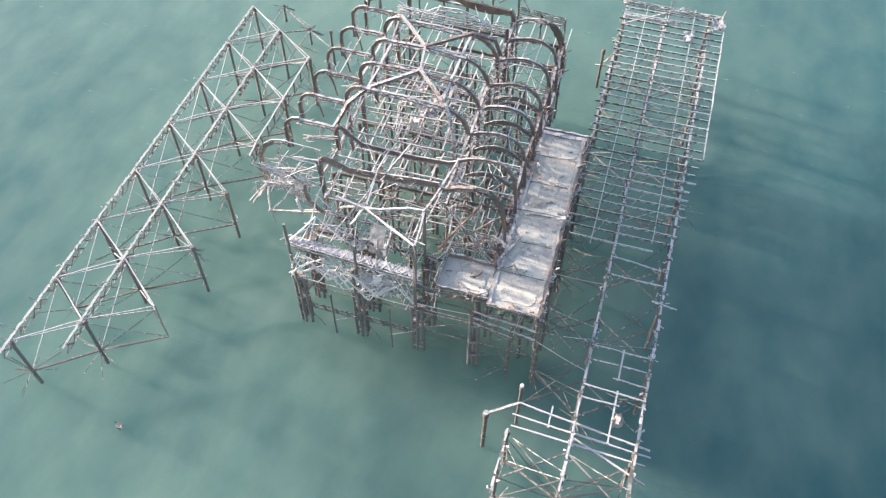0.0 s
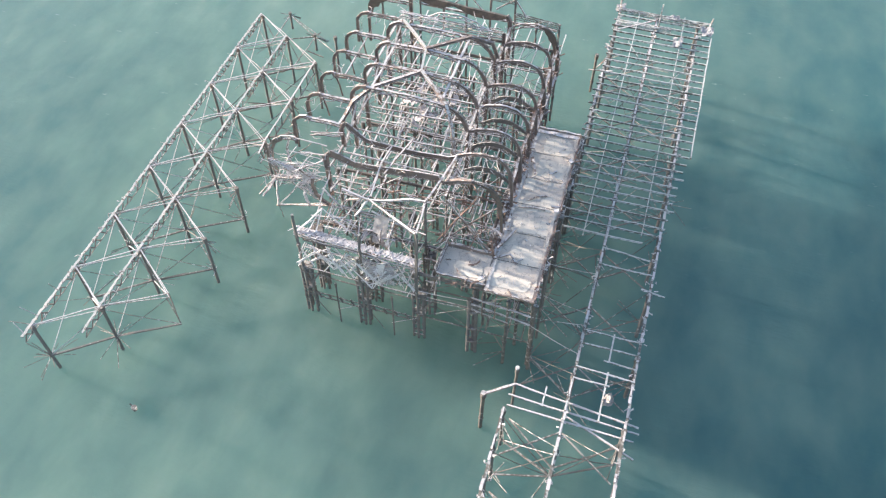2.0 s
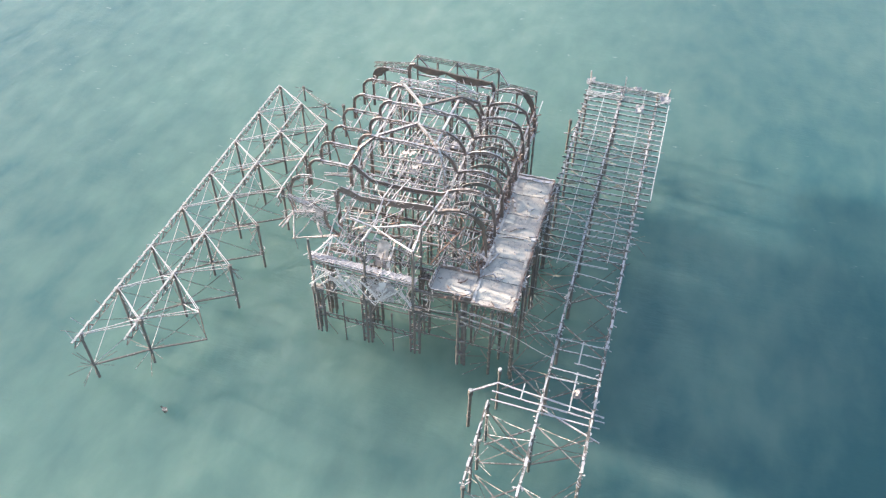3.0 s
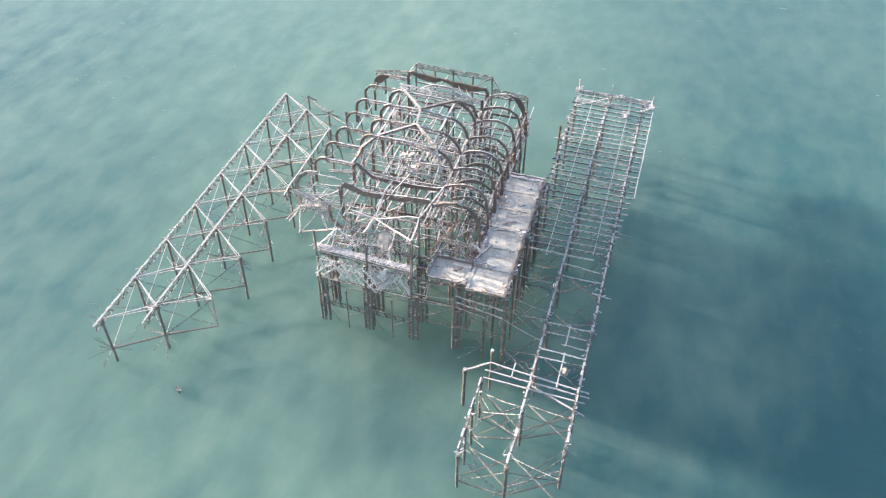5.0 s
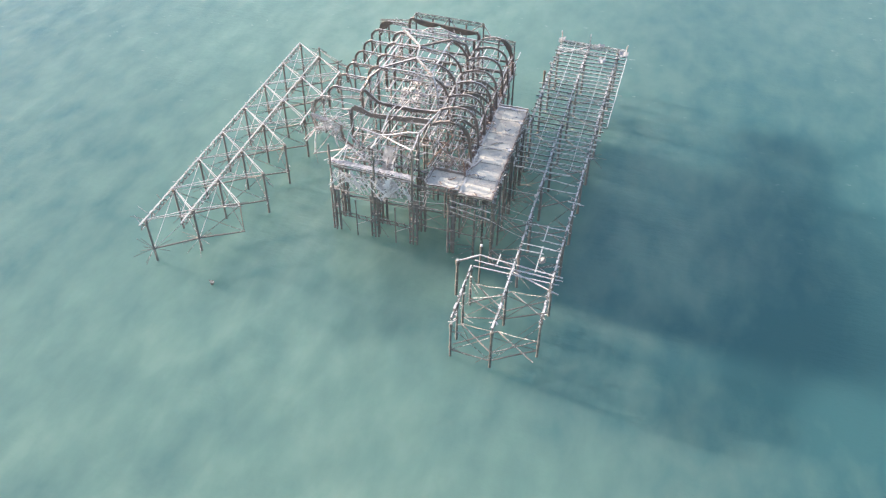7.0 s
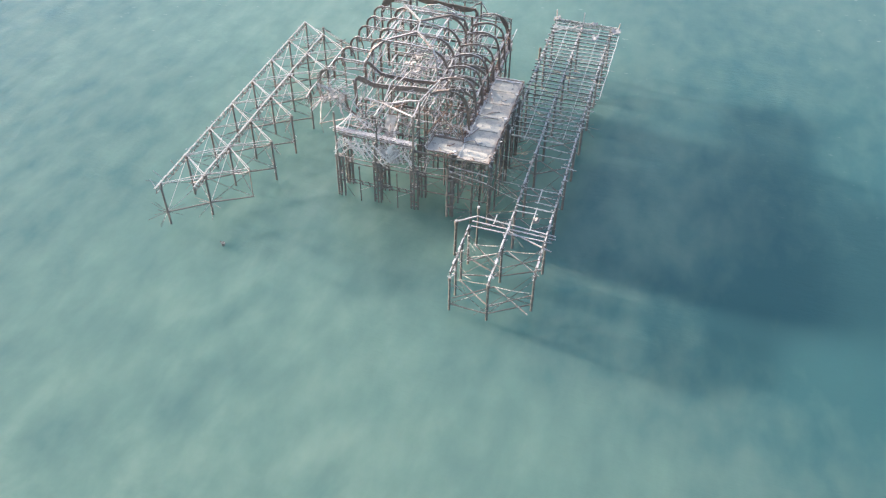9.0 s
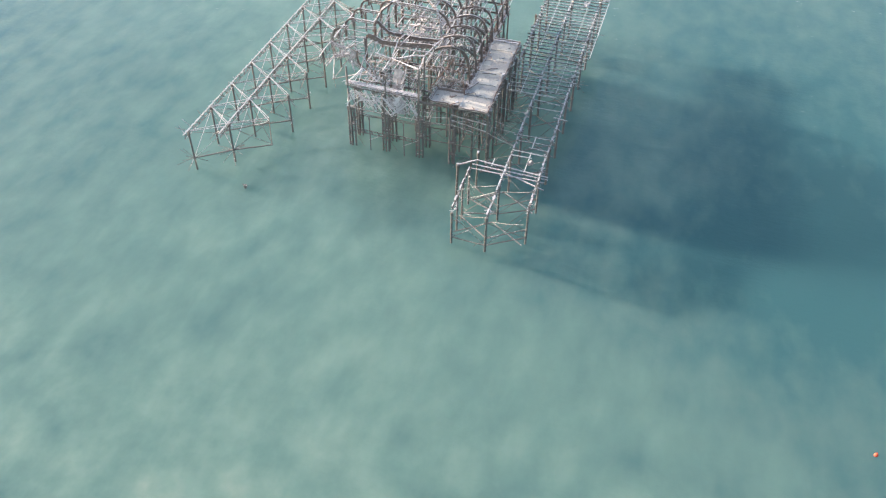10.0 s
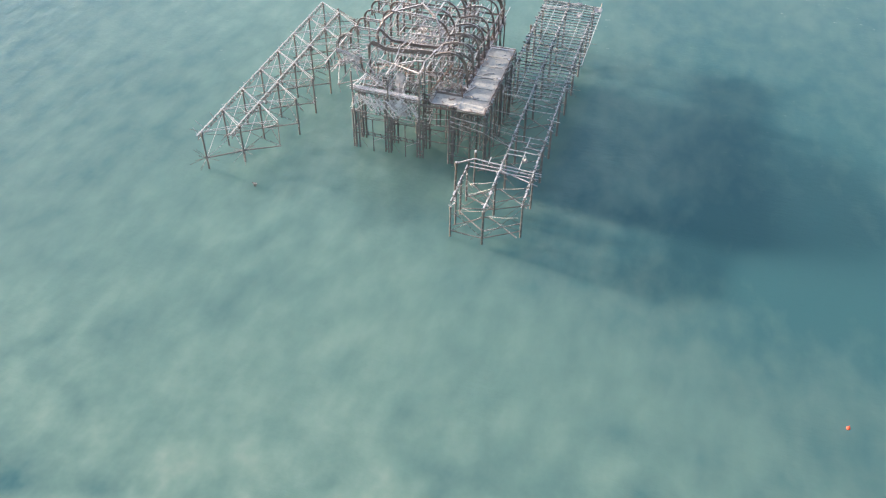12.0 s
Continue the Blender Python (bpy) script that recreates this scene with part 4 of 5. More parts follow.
part("eaves_beam", sweep([(4.09, -15.22, 13.8), (3.98, -13.6, 13.8), (3.85, -12.15, 13.95), (4.1, -10.8, 14.0), (4.35, -9.6, 14.1), (4.7, -6.6, 13.8)], i_beam(0.13, 0.13, 0.04), jitter=0.02), IRON, pav)
part("bent_strut", bar((-0.7, -12.3, 13.0), (4.05, -15.2, 13.72), 0.1, 0.1, 5, 0.04), IRON, pav)
part("bent_strut", bar((0.9, -13.25, 13.2), (4.05, -15.25, 13.8), 0.13, 0.09, 4, 0.05), IRON_PALE, pav, "white-limed flat strut")
part("bent_strut", sweep([(-0.71, -6.6, 13.35), (-0.6, -9.5, 14.1), (-0.52, -12.2, 13.2)], rect(0.11, 0.11), jitter=0.02), IRON, pav)
part("bent_strut", bar((-0.71, -12.3, 12.9), (-1.79, -12.6, 11.05), 0.14, 0.1, 3, 0.04), LIME, pav)
part("bent_strut", bar((7.4, -9.66, 14.2), (6.8, -9.6, 10.3), 0.15, 0.12, 4, 0.04), IRON_PALE, pav)
for p, q, mat in (
    ((-1.2, -12.2, 13.0), (-3.6, -11.0, 10.4), IRON_PALE),
    ((3.5, -12.4, 11.0), (4.4, -9.8, 13.8), TAN), ((-0.2, -10.0, 13.6), (1.1, -6.7, 14.6), IRON_RIB), ((1.0, -12.0, 9.4), (1.4, -13.6, 12.0), IRON_PALE),
    ((5.0, -12.0, 9.5), (8.8, -9.7, 12.2), TAN), ((8.8, -12.1, 9.6), (5.2, -9.6, 11.6), TAN), ((5.0, -10.2, 12.4), (8.9, -11.9, 9.8), TAN),
    ((4.6, -12.0, 9.4), (7.2, -9.6, 12.8), RUST), ((-5.0, -9.6, 12.2), (-5.4, -12.0, 9.6), IRON_PALE), ((-5.1, -9.5, 13.4), (-7.6, -10.4, 12.2), IRON_PALE),
):
    part("bent_bar", bar(p, q, 0.1, 0.1, 5, 0.08), mat, pav)

# ---- fallen ironwork ----


def tangle(name, label, lo, hi, count, length, mats, seed, flat=0.5, thick=(0.05, 0.11)):
    """A heap of bent bars, each one a part."""
    global rng
    keep, rng = rng, random.Random(seed)
    mid = [(a + b) / 2 for a, b in zip(lo, hi)]
    heap = thing(name, (mid[0], mid[1], lo[2]), label, "debris", "fallen ironwork")
    for _ in range(count):
        c = Vector([rng.uniform(a, b) for a, b in zip(lo, hi)])
        d = Vector((rng.gauss(0, 1), rng.gauss(0, 1), rng.gauss(0, flat))).normalized() * rng.uniform(*length) / 2
        w = rng.uniform(*thick)
        bend = Vector((rng.uniform(-0.25, 0.25), rng.uniform(-0.25, 0.25), rng.uniform(-0.3, 0.1)))
        pts = [c - d, c - d * 0.3 + bend * 0.7, c + d * 0.3 + bend, c + d]
        part("bent_bar", sweep(pts, rect(w, w * rng.uniform(0.5, 1.2)), jitter=0.01), rng.choice(mats), heap)
    rng = keep
    return heap


def heap_along(heap_name, label, lo, hi, count, length, mats, seed, thick=(0.05, 0.1)):
    """Fallen members that mostly keep the lines of the building: along the pier or across it."""
    global rng
    keep, rng = rng, random.Random(seed)
    heap = thing(heap_name, ((lo[0] + hi[0]) / 2, (lo[1] + hi[1]) / 2, lo[2]), label, "debris", "fallen ironwork")
    for _ in range(count):
        c = Vector([rng.uniform(a, b) for a, b in zip(lo, hi)])
        q = rng.random()
        d = Vector((1, 0, 0)) if q < 0.42 else Vector((0, 1, 0)) if q < 0.8 else Vector((0, 0, 1)) if q < 0.9 else Vector((rng.gauss(0, 1), rng.gauss(0, 1), 0.3))
        d = (d.normalized() + Vector((rng.gauss(0, 0.12), rng.gauss(0, 0.12), rng.gauss(0, 0.12)))).normalized() * rng.uniform(*length) / 2
        w = rng.uniform(*thick)
        part("bent_bar", sweep([c - d, c - d * 0.3 + Vector((0, 0, rng.uniform(-0.1, 0.1))), c + d * 0.4, c + d + Vector((0, 0, rng.uniform(-0.2, 0.05)))], rect(w, w), jitter=0.01), rng.choice(mats), heap)
    rng = keep
    return heap


W3 = (IRON_PALE, IRON_PALE, IRON, WHITE_BAR)
under = thing("fallen_ironwork", (-2.0, -15.0, 6.0), "white-limed braces hanging crossed under the front edge", "debris", "fallen ironwork")
for i in range(42):
    x, y = -5.7 + 0.215 * i + rng.uniform(-0.2, 0.2), rng.uniform(-15.5, -14.4)
    d = (1 if i % 2 else -1) * rng.uniform(0.8, 2.2)
    x1 = min(max(x + d, -6.2), 3.8)
    p, q = (x, y, rng.uniform(8.3, 9.1)), (x1, y + rng.uniform(-0.3, 0.3), rng.uniform(6.2, 7.4))
    part("bent_bar", bar(p, q, 0.07, 0.065, 3, 0.04), LIME, under)
    if i % 3 == 0:
        part("bent_bar", bar((p[0] + 0.16, p[1], p[2]), (q[0] + 0.16, q[1], q[2]), 0.06, 0.05, 3, 0.04), LIME, under)
for i in range(9):
    x, z = rng.uniform(-5.8, 0.2), rng.uniform(6.3, 8.8)
    part("bent_bar", bar((x, -15.1 + rng.uniform(-0.2, 0.6), z), (min(x + rng.uniform(1.5, 4.2), 3.6), -15.0 + rng.uniform(-0.2, 0.6), z + rng.uniform(-0.6, 0.3)), 0.08, 0.06, 4, 0.05), LIME if i % 2 else IRON_PALE, under)
tangle("fallen_ironwork", "crumpled white bars under the pavilion's front edge", (-0.4, -15.3, 6.6), (1.6, -14.5, 8.4), 34, (0.6, 2.0), (LIME, LIME, IRON_PALE), 12, 0.8, (0.04, 0.07))
heap_along("fallen_ironwork", "rusty bars tangled inside the front of the nave", (-4.6, -12.4, 9.3), (3.6, -7.0, 10.8), 66, (1.0, 3.2), (IRON, RUST, TAN, IRON_PALE), 14, (0.045, 0.09))
heap_along("fallen_ironwork", "grey bars heaped on the nave floor", (-2.6, -3.4, 9.4), (4.0, 6.5, 10.9), 120, (0.8, 2.8), (LIME, WHITE_BAR, JOIST, IRON), 15, (0.04, 0.09))
heap_along("fallen_ironwork", "rusty twisted bars lying in the side aisle", (5.0, -11.6, 9.3), (8.6, -4.0, 10.6), 46, (0.8, 2.8), (RUST, RUST, TAN, TAN, IRON), 16, (0.06, 0.11))
heap_along("fallen_ironwork", "dark bars lying in the side aisle", (5.0, -4.0, 9.2), (8.8, 9.0, 10.2), 14, (0.8, 2.8), (IRON, IRON_RIB, IRON_PALE), 23, (0.05, 0.09))
tangle("fallen_ironwork", "rust-brown scraps along the edge of the side deck", (8.8, -12.0, 9.1), (9.5, 7.0, 9.45), 90, (0.4, 1.3), (RUST, RUST, TAN, IRON_PALE), 17, 0.2, (0.07, 0.18))
heap_along("fallen_ironwork", "limed scraps along the back of the pavilion", (-4.8, 8.5, 9.3), (8.5, 14.5, 11.0), 18, (0.8, 2.8), W3, 18)
heap_along("fallen_ironwork", "tan rusted bars hanging among the columns", (2.0, -15.2, 5.4), (5.4, -12.0, 9.0), 40, (0.8, 2.6), (IRON, TAN, IRON_PALE), 19)

for n in range(12):
    x, y, z = rng.uniform(-1.8, 3.2), rng.uniform(-1.5, 5.5), rng.uniform(9.6, 10.8)
    a = rng.uniform(0, 3.1)
    u, v = Vector((math.cos(a), math.sin(a), rng.uniform(-0.3, 0.3))) * rng.uniform(0.8, 1.8), Vector((-math.sin(a), math.cos(a), rng.uniform(-0.5, 0.5))) * rng.uniform(0.5, 1.0)
    sheet = part("torn_plate", ragged_sheet((x, y, z), u, v, 6, 4, 0.15, 0.07, 0.02, 120 + n), rng.choice((FOIL, IRON, FOIL, IRON)))
    tagged(sheet, "crumpled grey sheet caught in the heap on the nave floor", "debris", "fallen ironwork")

heap_along("fallen_ironwork", "rust-brown bars hanging in the trestle under the side deck", (8.9, -14.8, 6.6), (12.6, -12.0, 8.6), 26, (0.7, 2.2), (RUST, TAN, IRON, TIE), 27, (0.06, 0.12))

# the collapsed corner of the west aisle: struts and plates hanging together
corner = thing("fallen_ironwork", (-8.5, -10, 9.4), "bent pale struts of the collapsed aisle corner", "debris", "fallen ironwork")
STRUTS = (
    ((-10.0, -10.2, 12.7), (-6.14, -10.2, 11.73), 0.12), ((-9.93, -10.2, 12.73), (-9.77, -10.0, 10.55), 0.15), ((-9.77, -10.0, 10.55), (-10.5, -11.8, 10.0), 0.15),
    ((-9.7, -10.1, 10.5), (-10.3, -11.7, 9.7), 0.14), ((-9.77, -10.0, 10.55), (-7.3, -10.2, 11.2), 0.13), ((-9.42, -10.5, 10.6), (-10.3, -9.75, 6.6), 0.16),
    ((-10.3, -9.75, 6.6), (-7.63, -10.5, 10.5), 0.2), ((-10.45, -9.75, 6.55), (-4.67, -10.5, 9.1), 0.15), ((-10.2, -9.75, 6.5), (-10.0, -9.8, 5.2), 0.05),
    ((-6.68, -11.3, 10.85), (-6.31, -11.3, 9.3), 0.2), ((-7.22, -7.6, 14.0), (-4.6, -7.2, 14.2), 0.12), ((-7.2, -7.75, 13.8), (-4.8, -7.4, 14.0), 0.12),
    ((-8.37, -8.6, 13.98), (-5.47, -8.6, 13.8), 0.1), ((-7.32, -9.6, 13.57), (-5.27, -9.6, 13.8), 0.1), ((-9.08, -9.2, 11.8), (-6.46, -9.2, 14.4), 0.1),
    ((-10.23, -9.4, 13.49), (-10.04, -9.4, 11.2), 0.13), ((-8.16, -10.6, 11.62), (-7.79, -10.6, 10.78), 0.13), ((-7.6, -10.6, 12.85), (-5.9, -10.6, 11.95), 0.12),
    ((-5.1, -11.0, 11.55), (-3.53, -11.0, 9.3), 0.16), ((-3.43, -10.0, 13.6), (-4.1, -10.0, 11.76), 0.2), ((-4.1, -10.0, 11.76), (-4.7, -10.5, 10.82), 0.18),
    ((-9.2, -9.5, 11.4), (-7.3, -10.0, 12.4), 0.1), ((-7.6, -10.4, 10.6), (-5.2, -10.8, 12.3), 0.11), ((-9.0, -9.6, 11.3), (-6.2, -10.4, 10.4), 0.1),
)
for n, (p, q, w) in enumerate(STRUTS):
    part("bent_bar", bar(p, q, w * 0.8, w * 0.6, 4, 0.06), WHITE_BAR if w > 0.15 else (IRON_PALE, IRON, TAN)[n % 3], corner)
    if n % 2:
        off = Vector((rng.uniform(-0.25, 0.25), rng.uniform(0.1, 0.3), rng.uniform(-0.25, 0.1)))
        part("bent_bar", bar(Vector(p) + off, Vector(q) + off, 0.05, 0.05, 4, 0.06), IRON_PALE, corner)
for p, q in (((-9.7, -10.1, 10.7), (-7.4, -10.2, 11.3)), ((-9.9, -10.1, 12.6), (-7.6, -10.2, 12.1)), ((-7.6, -10.3, 10.7), (-5.6, -10.6, 9.9))):
    part("lattice_fragment", lattice(p, q, 0.3, 0.35, 0.45, 0.05), IRON_PALE, corner)
part("torn_sheet", ragged_sheet((-7.1, -10.6, 10.9), (1.1, 0.1, 0.4), (0.0, 0.3, 1.1), 9, 8, 0.2, 0.03, 0.02, 90), FOIL, corner, "crumpled grey-white torn sheet")
part("torn_sheet", ragged_sheet((-8.9, -10.1, 10.9), (1.5, -0.1, 0.1), (0.1, 0.3, 0.5), 12, 6, 0.25, 0.02, 0.02, 91), FOIL, corner, "ragged pale strip of sheeting")
heap_along("fallen_ironwork", "thin pale bars of the collapsed aisle corner", (-9.6, -10.4, 10.0), (-5.8, -8.8, 13.2), 46, (0.8, 2.4), (IRON_PALE, IRON, LIME), 13, (0.025, 0.055))

# crumpled lattice girder lying along the front edge
fallen = thing("fallen_girder", (-1.2, -14.6, ZD), "pale crumpled lattice girder lying along the pavilion's front edge", "debris")
for y0, y1, z, w, h, m in ((-13.75, -14.25, 9.52, 0.12, 0.07, IRON), (-14.4, -15.0, 9.25, 0.08, 0.08, IRON), (-14.35, -14.9, 9.47, 0.12, 0.07, IRON_PALE)):
    part("chord", sweep(along((-6.5, y0, z), (4.2, y1, z - 0.1), 14, 0.05, 0.05), rect(w, h), jitter=0.03), m, fallen)
for i in range(26):
    x = -6.3 + 0.4 * i
    y = -14.05 - 0.05 * (x + 6.2)
    part("lacing", bar((x, y + 0.4, 9.55), (x + rng.uniform(0.3, 0.7) * (1 if i % 2 else -1), y - 0.35, 9.53), 0.05, 0.03, 2, 0.01), FOIL if i % 2 else LIME, fallen)
for n in range(7):
    x = -6.3 + 1.5 * n
    y = -14.05 - 0.05 * (x + 6.2)
    part("torn_sheet", ragged_sheet((x, y - 0.25, 9.52), (1.48, -0.07, -0.02), (0.0, 0.6, 0.03), 16, 7, 0.06 if n < 4 else 0.18, 0.006, 0.02, 60 + n), FOIL, fallen, "pinkish-grey torn sheet of roofing")
    for _ in range(3):
        a, b = (x + rng.uniform(0, 1.4), y - 0.35 - rng.uniform(0, 0.2), 9.5), (x + rng.uniform(0, 1.4), y + rng.uniform(0.3, 0.6), 9.58)
        part("lath", bar(a, b, 0.035, 0.03, 3, 0.02), rng.choice((IRON_PALE, IRON, FOIL)), fallen)
    part("torn_sheet", ragged_sheet((x, y - 0.3, 9.25), (1.45, -0.07, -0.02), (0.0, 0.05, 0.25), 14, 3, 0.35, 0.02, 0.02, 80 + n), FOIL, fallen, "ragged grey fringe of the sheet")
PROPS = (
    ((-6.3, -14.3, 9.5), (-4.6, -12.6, 11.0), 0.1), ((-6.3, -14.2, 9.5), (-4.9, -13.2, 10.4), 0.07), ((-4.8, -13.9, 9.5), (-4.6, -12.6, 11.0), 0.11),
    ((-5.4, -14.1, 9.5), (-4.8, -12.9, 10.6), 0.07), ((-4.6, -12.6, 11.0), (-2.2, -13.1, 9.5), 0.1), ((-3.9, -12.5, 10.4), (-1.9, -12.5, 9.5), 0.07),
    ((-4.4, -13.2, 9.6), (-1.8, -13.1, 9.5), 0.09), ((1.1, -12.0, 10.6), (1.1, -13.6, 9.5), 0.3), ((-0.7, -11.9, 11.2), (1.1, -12.0, 10.6), 0.13),
    ((1.1, -12.0, 10.6), (3.0, -11.9, 9.6), 0.16), ((2.6, -12.4, 9.6), (3.4, -11.0, 12.6), 0.13), ((3.7, -12.4, 9.4), (3.2, -14.5, 8.4), 0.08),
)
for n, (p, q, w) in enumerate(PROPS):
    part("prop", bar(p, q, w * 0.85, w * 0.6, 4, 0.05), TAN if p[0] > 0 else LIME, fallen)
heap_along("fallen_ironwork", "pale bars heaped on the pavilion's front edge", (-5.6, -13.4, 9.5), (1.5, -12.2, 10.0), 22, (1.0, 3.0), W3, 24, (0.05, 0.09))
# plates caught in the front tangle
for n, (o, u, v, mat, label) in enumerate((
    ((-0.45, -12.95, 8.7), (1.2, -0.2, 0.05), (0.3, 0.4, 3.1), FOIL, "tall rust-streaked iron plate leaning among fallen bars"),
    ((0.42, -15.25, 7.6), (0.75, 0.05, 0.3), (0.35, 0.1, 1.4), WHITE_BAR, "small white-limed plate hanging under the front edge"),
    ((0.9, -15.1, 6.5), (1.1, 0.1, 0.0), (0.05, 0.15, 2.1), FOIL, "lilac-grey torn sheet hanging under the front edge"),
    ((-0.3, -15.2, 7.3), (0.9, 0.1, -0.2), (0.1, 0.2, 1.1), FOIL, "crumpled pale sheet hanging under the front edge"),
)):
    sheet = part("torn_plate", ragged_sheet(o, u, v, 6, 8, 0.05, 0.025, 0.03, 40 + n), mat)
    tagged(sheet, label, "debris", "fallen ironwork")
ladder = thing("fallen_strut", (1.3, -13.0, 9.4), "cream perforated strut leaning against the front plate", "debris", "fallen ironwork")
part("strut", lattice((0.85, -13.4, 8.95), (1.53, -12.7, 12.15), 0.26, 0.16, 0.3, 0.07), IRON_PALE, ladder)

# torn shreds of sheathing, wire and lath that cling to the whole skeleton
def shreds(name, label, mat, seed, spots, size, thick):
    r = random.Random(seed)
    geos = []
    for (x0, y0, z0), (x1, y1, z1), n in spots:
        for _ in range(n):
            f = r.random()
            c = Vector((x0 + (x1 - x0) * f, y0 + (y1 - y0) * f, z0 + (z1 - z0) * f)) + Vector((r.gauss(0, 0.15), r.gauss(0, 0.15), r.gauss(0, 0.12)))
            d = Vector((r.gauss(0, 1), r.gauss(0, 1), r.gauss(-0.3, 0.8))).normalized() * r.uniform(*size)
            bend = Vector((r.gauss(0, 0.12), r.gauss(0, 0.12), r.gauss(0, 0.12)))
            w = r.uniform(*thick)
            geos.append(sweep([c, c + d * 0.5 + bend, c + d], rect(w, w * r.uniform(0.3, 1.0))))
    ob = part(name, join(*geos), mat)
    tagged(ob, label, "debris", kind="stuff")


SPOTS = []
for k in range(8):
    y = YK[k]
    if k > 0:
        SPOTS.append(((XL, y, 12.0), (XL + 0.4, y, 14.0), 3))
        SPOTS.append(((XL + 1.3, y, 14.4), (XNL, y, 14.4), 5))
    SPOTS += [((XNL, y, 9.6), (XNL, y, 14.6), 10), ((XNR, y, 9.6), (XNR, y, 13.6), 14), ((XNR, y, 13.8), (XR - 1.0, y, 14.2), 6)]
    if 2 <= k <= 5:
        SPOTS.append(((-3.7, y, 16.2), (2.2, y, 16.2), 8))
    if k in (0, 1):
        SPOTS.append(((-3.8, y, 13.7), (4.0, y, 13.7), 12))
SPOTS += [((XNL, YK[0], 12.4), (XNL, YK[7], 12.4), 40), ((XNR, YK[0], 13.6), (XNR, YK[7], 13.6), 40), ((XNR, YK[0], 11.0), (XNR, YK[7], 11.0), 40)]
SPOTS += [((x, -12.0, 9.3), (x, 7.0, 9.3), 20) for x in (-4.4, -2.5, -0.6, 1.3, 3.2, 6.0, 7.6)]
SPOTS += [((-6.4, -14.2, 9.45), (4.0, -14.9, 9.35), 8), ((-5.8, -15.0, 8.0), (4.0, -15.0, 7.6), 24), ((-5.6, -13.0, 9.4), (3.0, -12.6, 9.4), 30), ((-10.5, -10.4, 10.8), (-5.8, -9.6, 10.8), 30), ((5.0, -11.8, 9.6), (9.0, -9.8, 9.8), 40)]
shreds("iron_shreds", "thin white-limed shreds of lath and wire clinging to the ruin", WHITE_BAR, 31, SPOTS, (0.3, 1.1), (0.02, 0.05))
EDGE = [((XR, -12.0, 9.25), (XR, 12.0, 9.25), 100)] + [((XR, y, 9.4), (XR, y, 12.6), 12) for y in YK[3:]]
shreds("iron_shreds", "rust-brown shreds along the edge of the side deck", RUST, 35, EDGE, (0.3, 1.0), (0.04, 0.1))
shreds("iron_shreds", "thin dark rusty shreds of wire and strap clinging to the ruin", IRON_RIB, 32, SPOTS, (0.3, 1.2), (0.025, 0.06))
WSPOTS = [((*a, 6.2), (*b, 6.2), 10) for row in (A, B) for a, b in zip(row, row[1:])] + [((x, y, 1.8), (x, y, 3.0), 5) for row in (A, B, C) for x, y in row[1:]]
shreds("iron_shreds", "short rusty shreds and bolts clinging to the landing stage", IRON, 33, WSPOTS, (0.15, 0.55), (0.03, 0.07))
ESPOTS = [((x, -30.0, ze(-30)), (x, 26.0, ze(26)), 110) for x in (QX, SX)] + [((PX, -5.0, ze(-5)), (PX, 26.0, ze(26)), 60), ((13.0, -30.4, 5.0), (13.0, -22.7, 5.2), 24)]
shreds("iron_shreds", "pale crumbling shreds on the landing stage girders", IRON_PALE, 34, ESPOTS, (0.1, 0.4), (0.04, 0.1))

# ---- side deck ----
deck = thing("side_deck", (11, -6, ZD), "worn grey and cream asphalt deck slabs along the pavilion's side", "pier deck")


def slab(x0, x1, y0, y1, z, nx=8, ny=6, rag=0.07):
    """A thick slab with an uneven top and ragged rim."""
    top = []
    for j in range(ny + 1):
        for i in range(nx + 1):
            x, y = x0 + (x1 - x0) * i / nx, y0 + (y1 - y0) * j / ny
            if i in (0, nx):
                x += rng.uniform(-rag, rag)
            dz = 0.03 * noise.noise(Vector((x * 0.7, y * 0.7, 3))) + 0.012 * noise.noise(Vector((x * 2.3, y * 2.3, 7)))
            top.append((x, y, z + dz))
    n = len(top)
    verts = top + [(x, y, ZD - 0.12) for x, y, _ in top]
    w = nx + 1
    faces = []
    for j in range(ny):
        for i in range(nx):
            a = j * w + i
            faces += [(a, a + 1, a + w + 1, a + w), (a + n, a + w + n, a + w + 1 + n, a + 1 + n)]
    rim = [i for i in range(w)] + [j * w + nx for j in range(1, ny + 1)] + [ny * w + i for i in range(nx - 1, -1, -1)] + [j * w for j in range(ny - 1, 0, -1)]
    faces += [(rim[i], rim[i] + n, rim[(i + 1) % len(rim)] + n, rim[(i + 1) % len(rim)]) for i in range(len(rim))]
    return verts, faces


ys = [-15.4, -12.3, -9.2, -6.1, -3.0, 0.1, 3.2]
for a, b in zip(ys, ys[1:]):
    part("deck_panel", slab(9.35, 13.3, a + 0.003, b - 0.003, ZD + 0.15), DECK, deck)
part("deck_panel", slab(5.5, 9.3, -14.8, -12.1, ZD + 0.14), DECK, deck)


def lie(x, y):
    """The height of a thin skin on the slabs."""
    return ZD + 0.18 + 0.03 * noise.noise(Vector((x * 0.7, y * 0.7, 3))) + 0.012 * noise.noise(Vector((x * 2.3, y * 2.3, 7)))


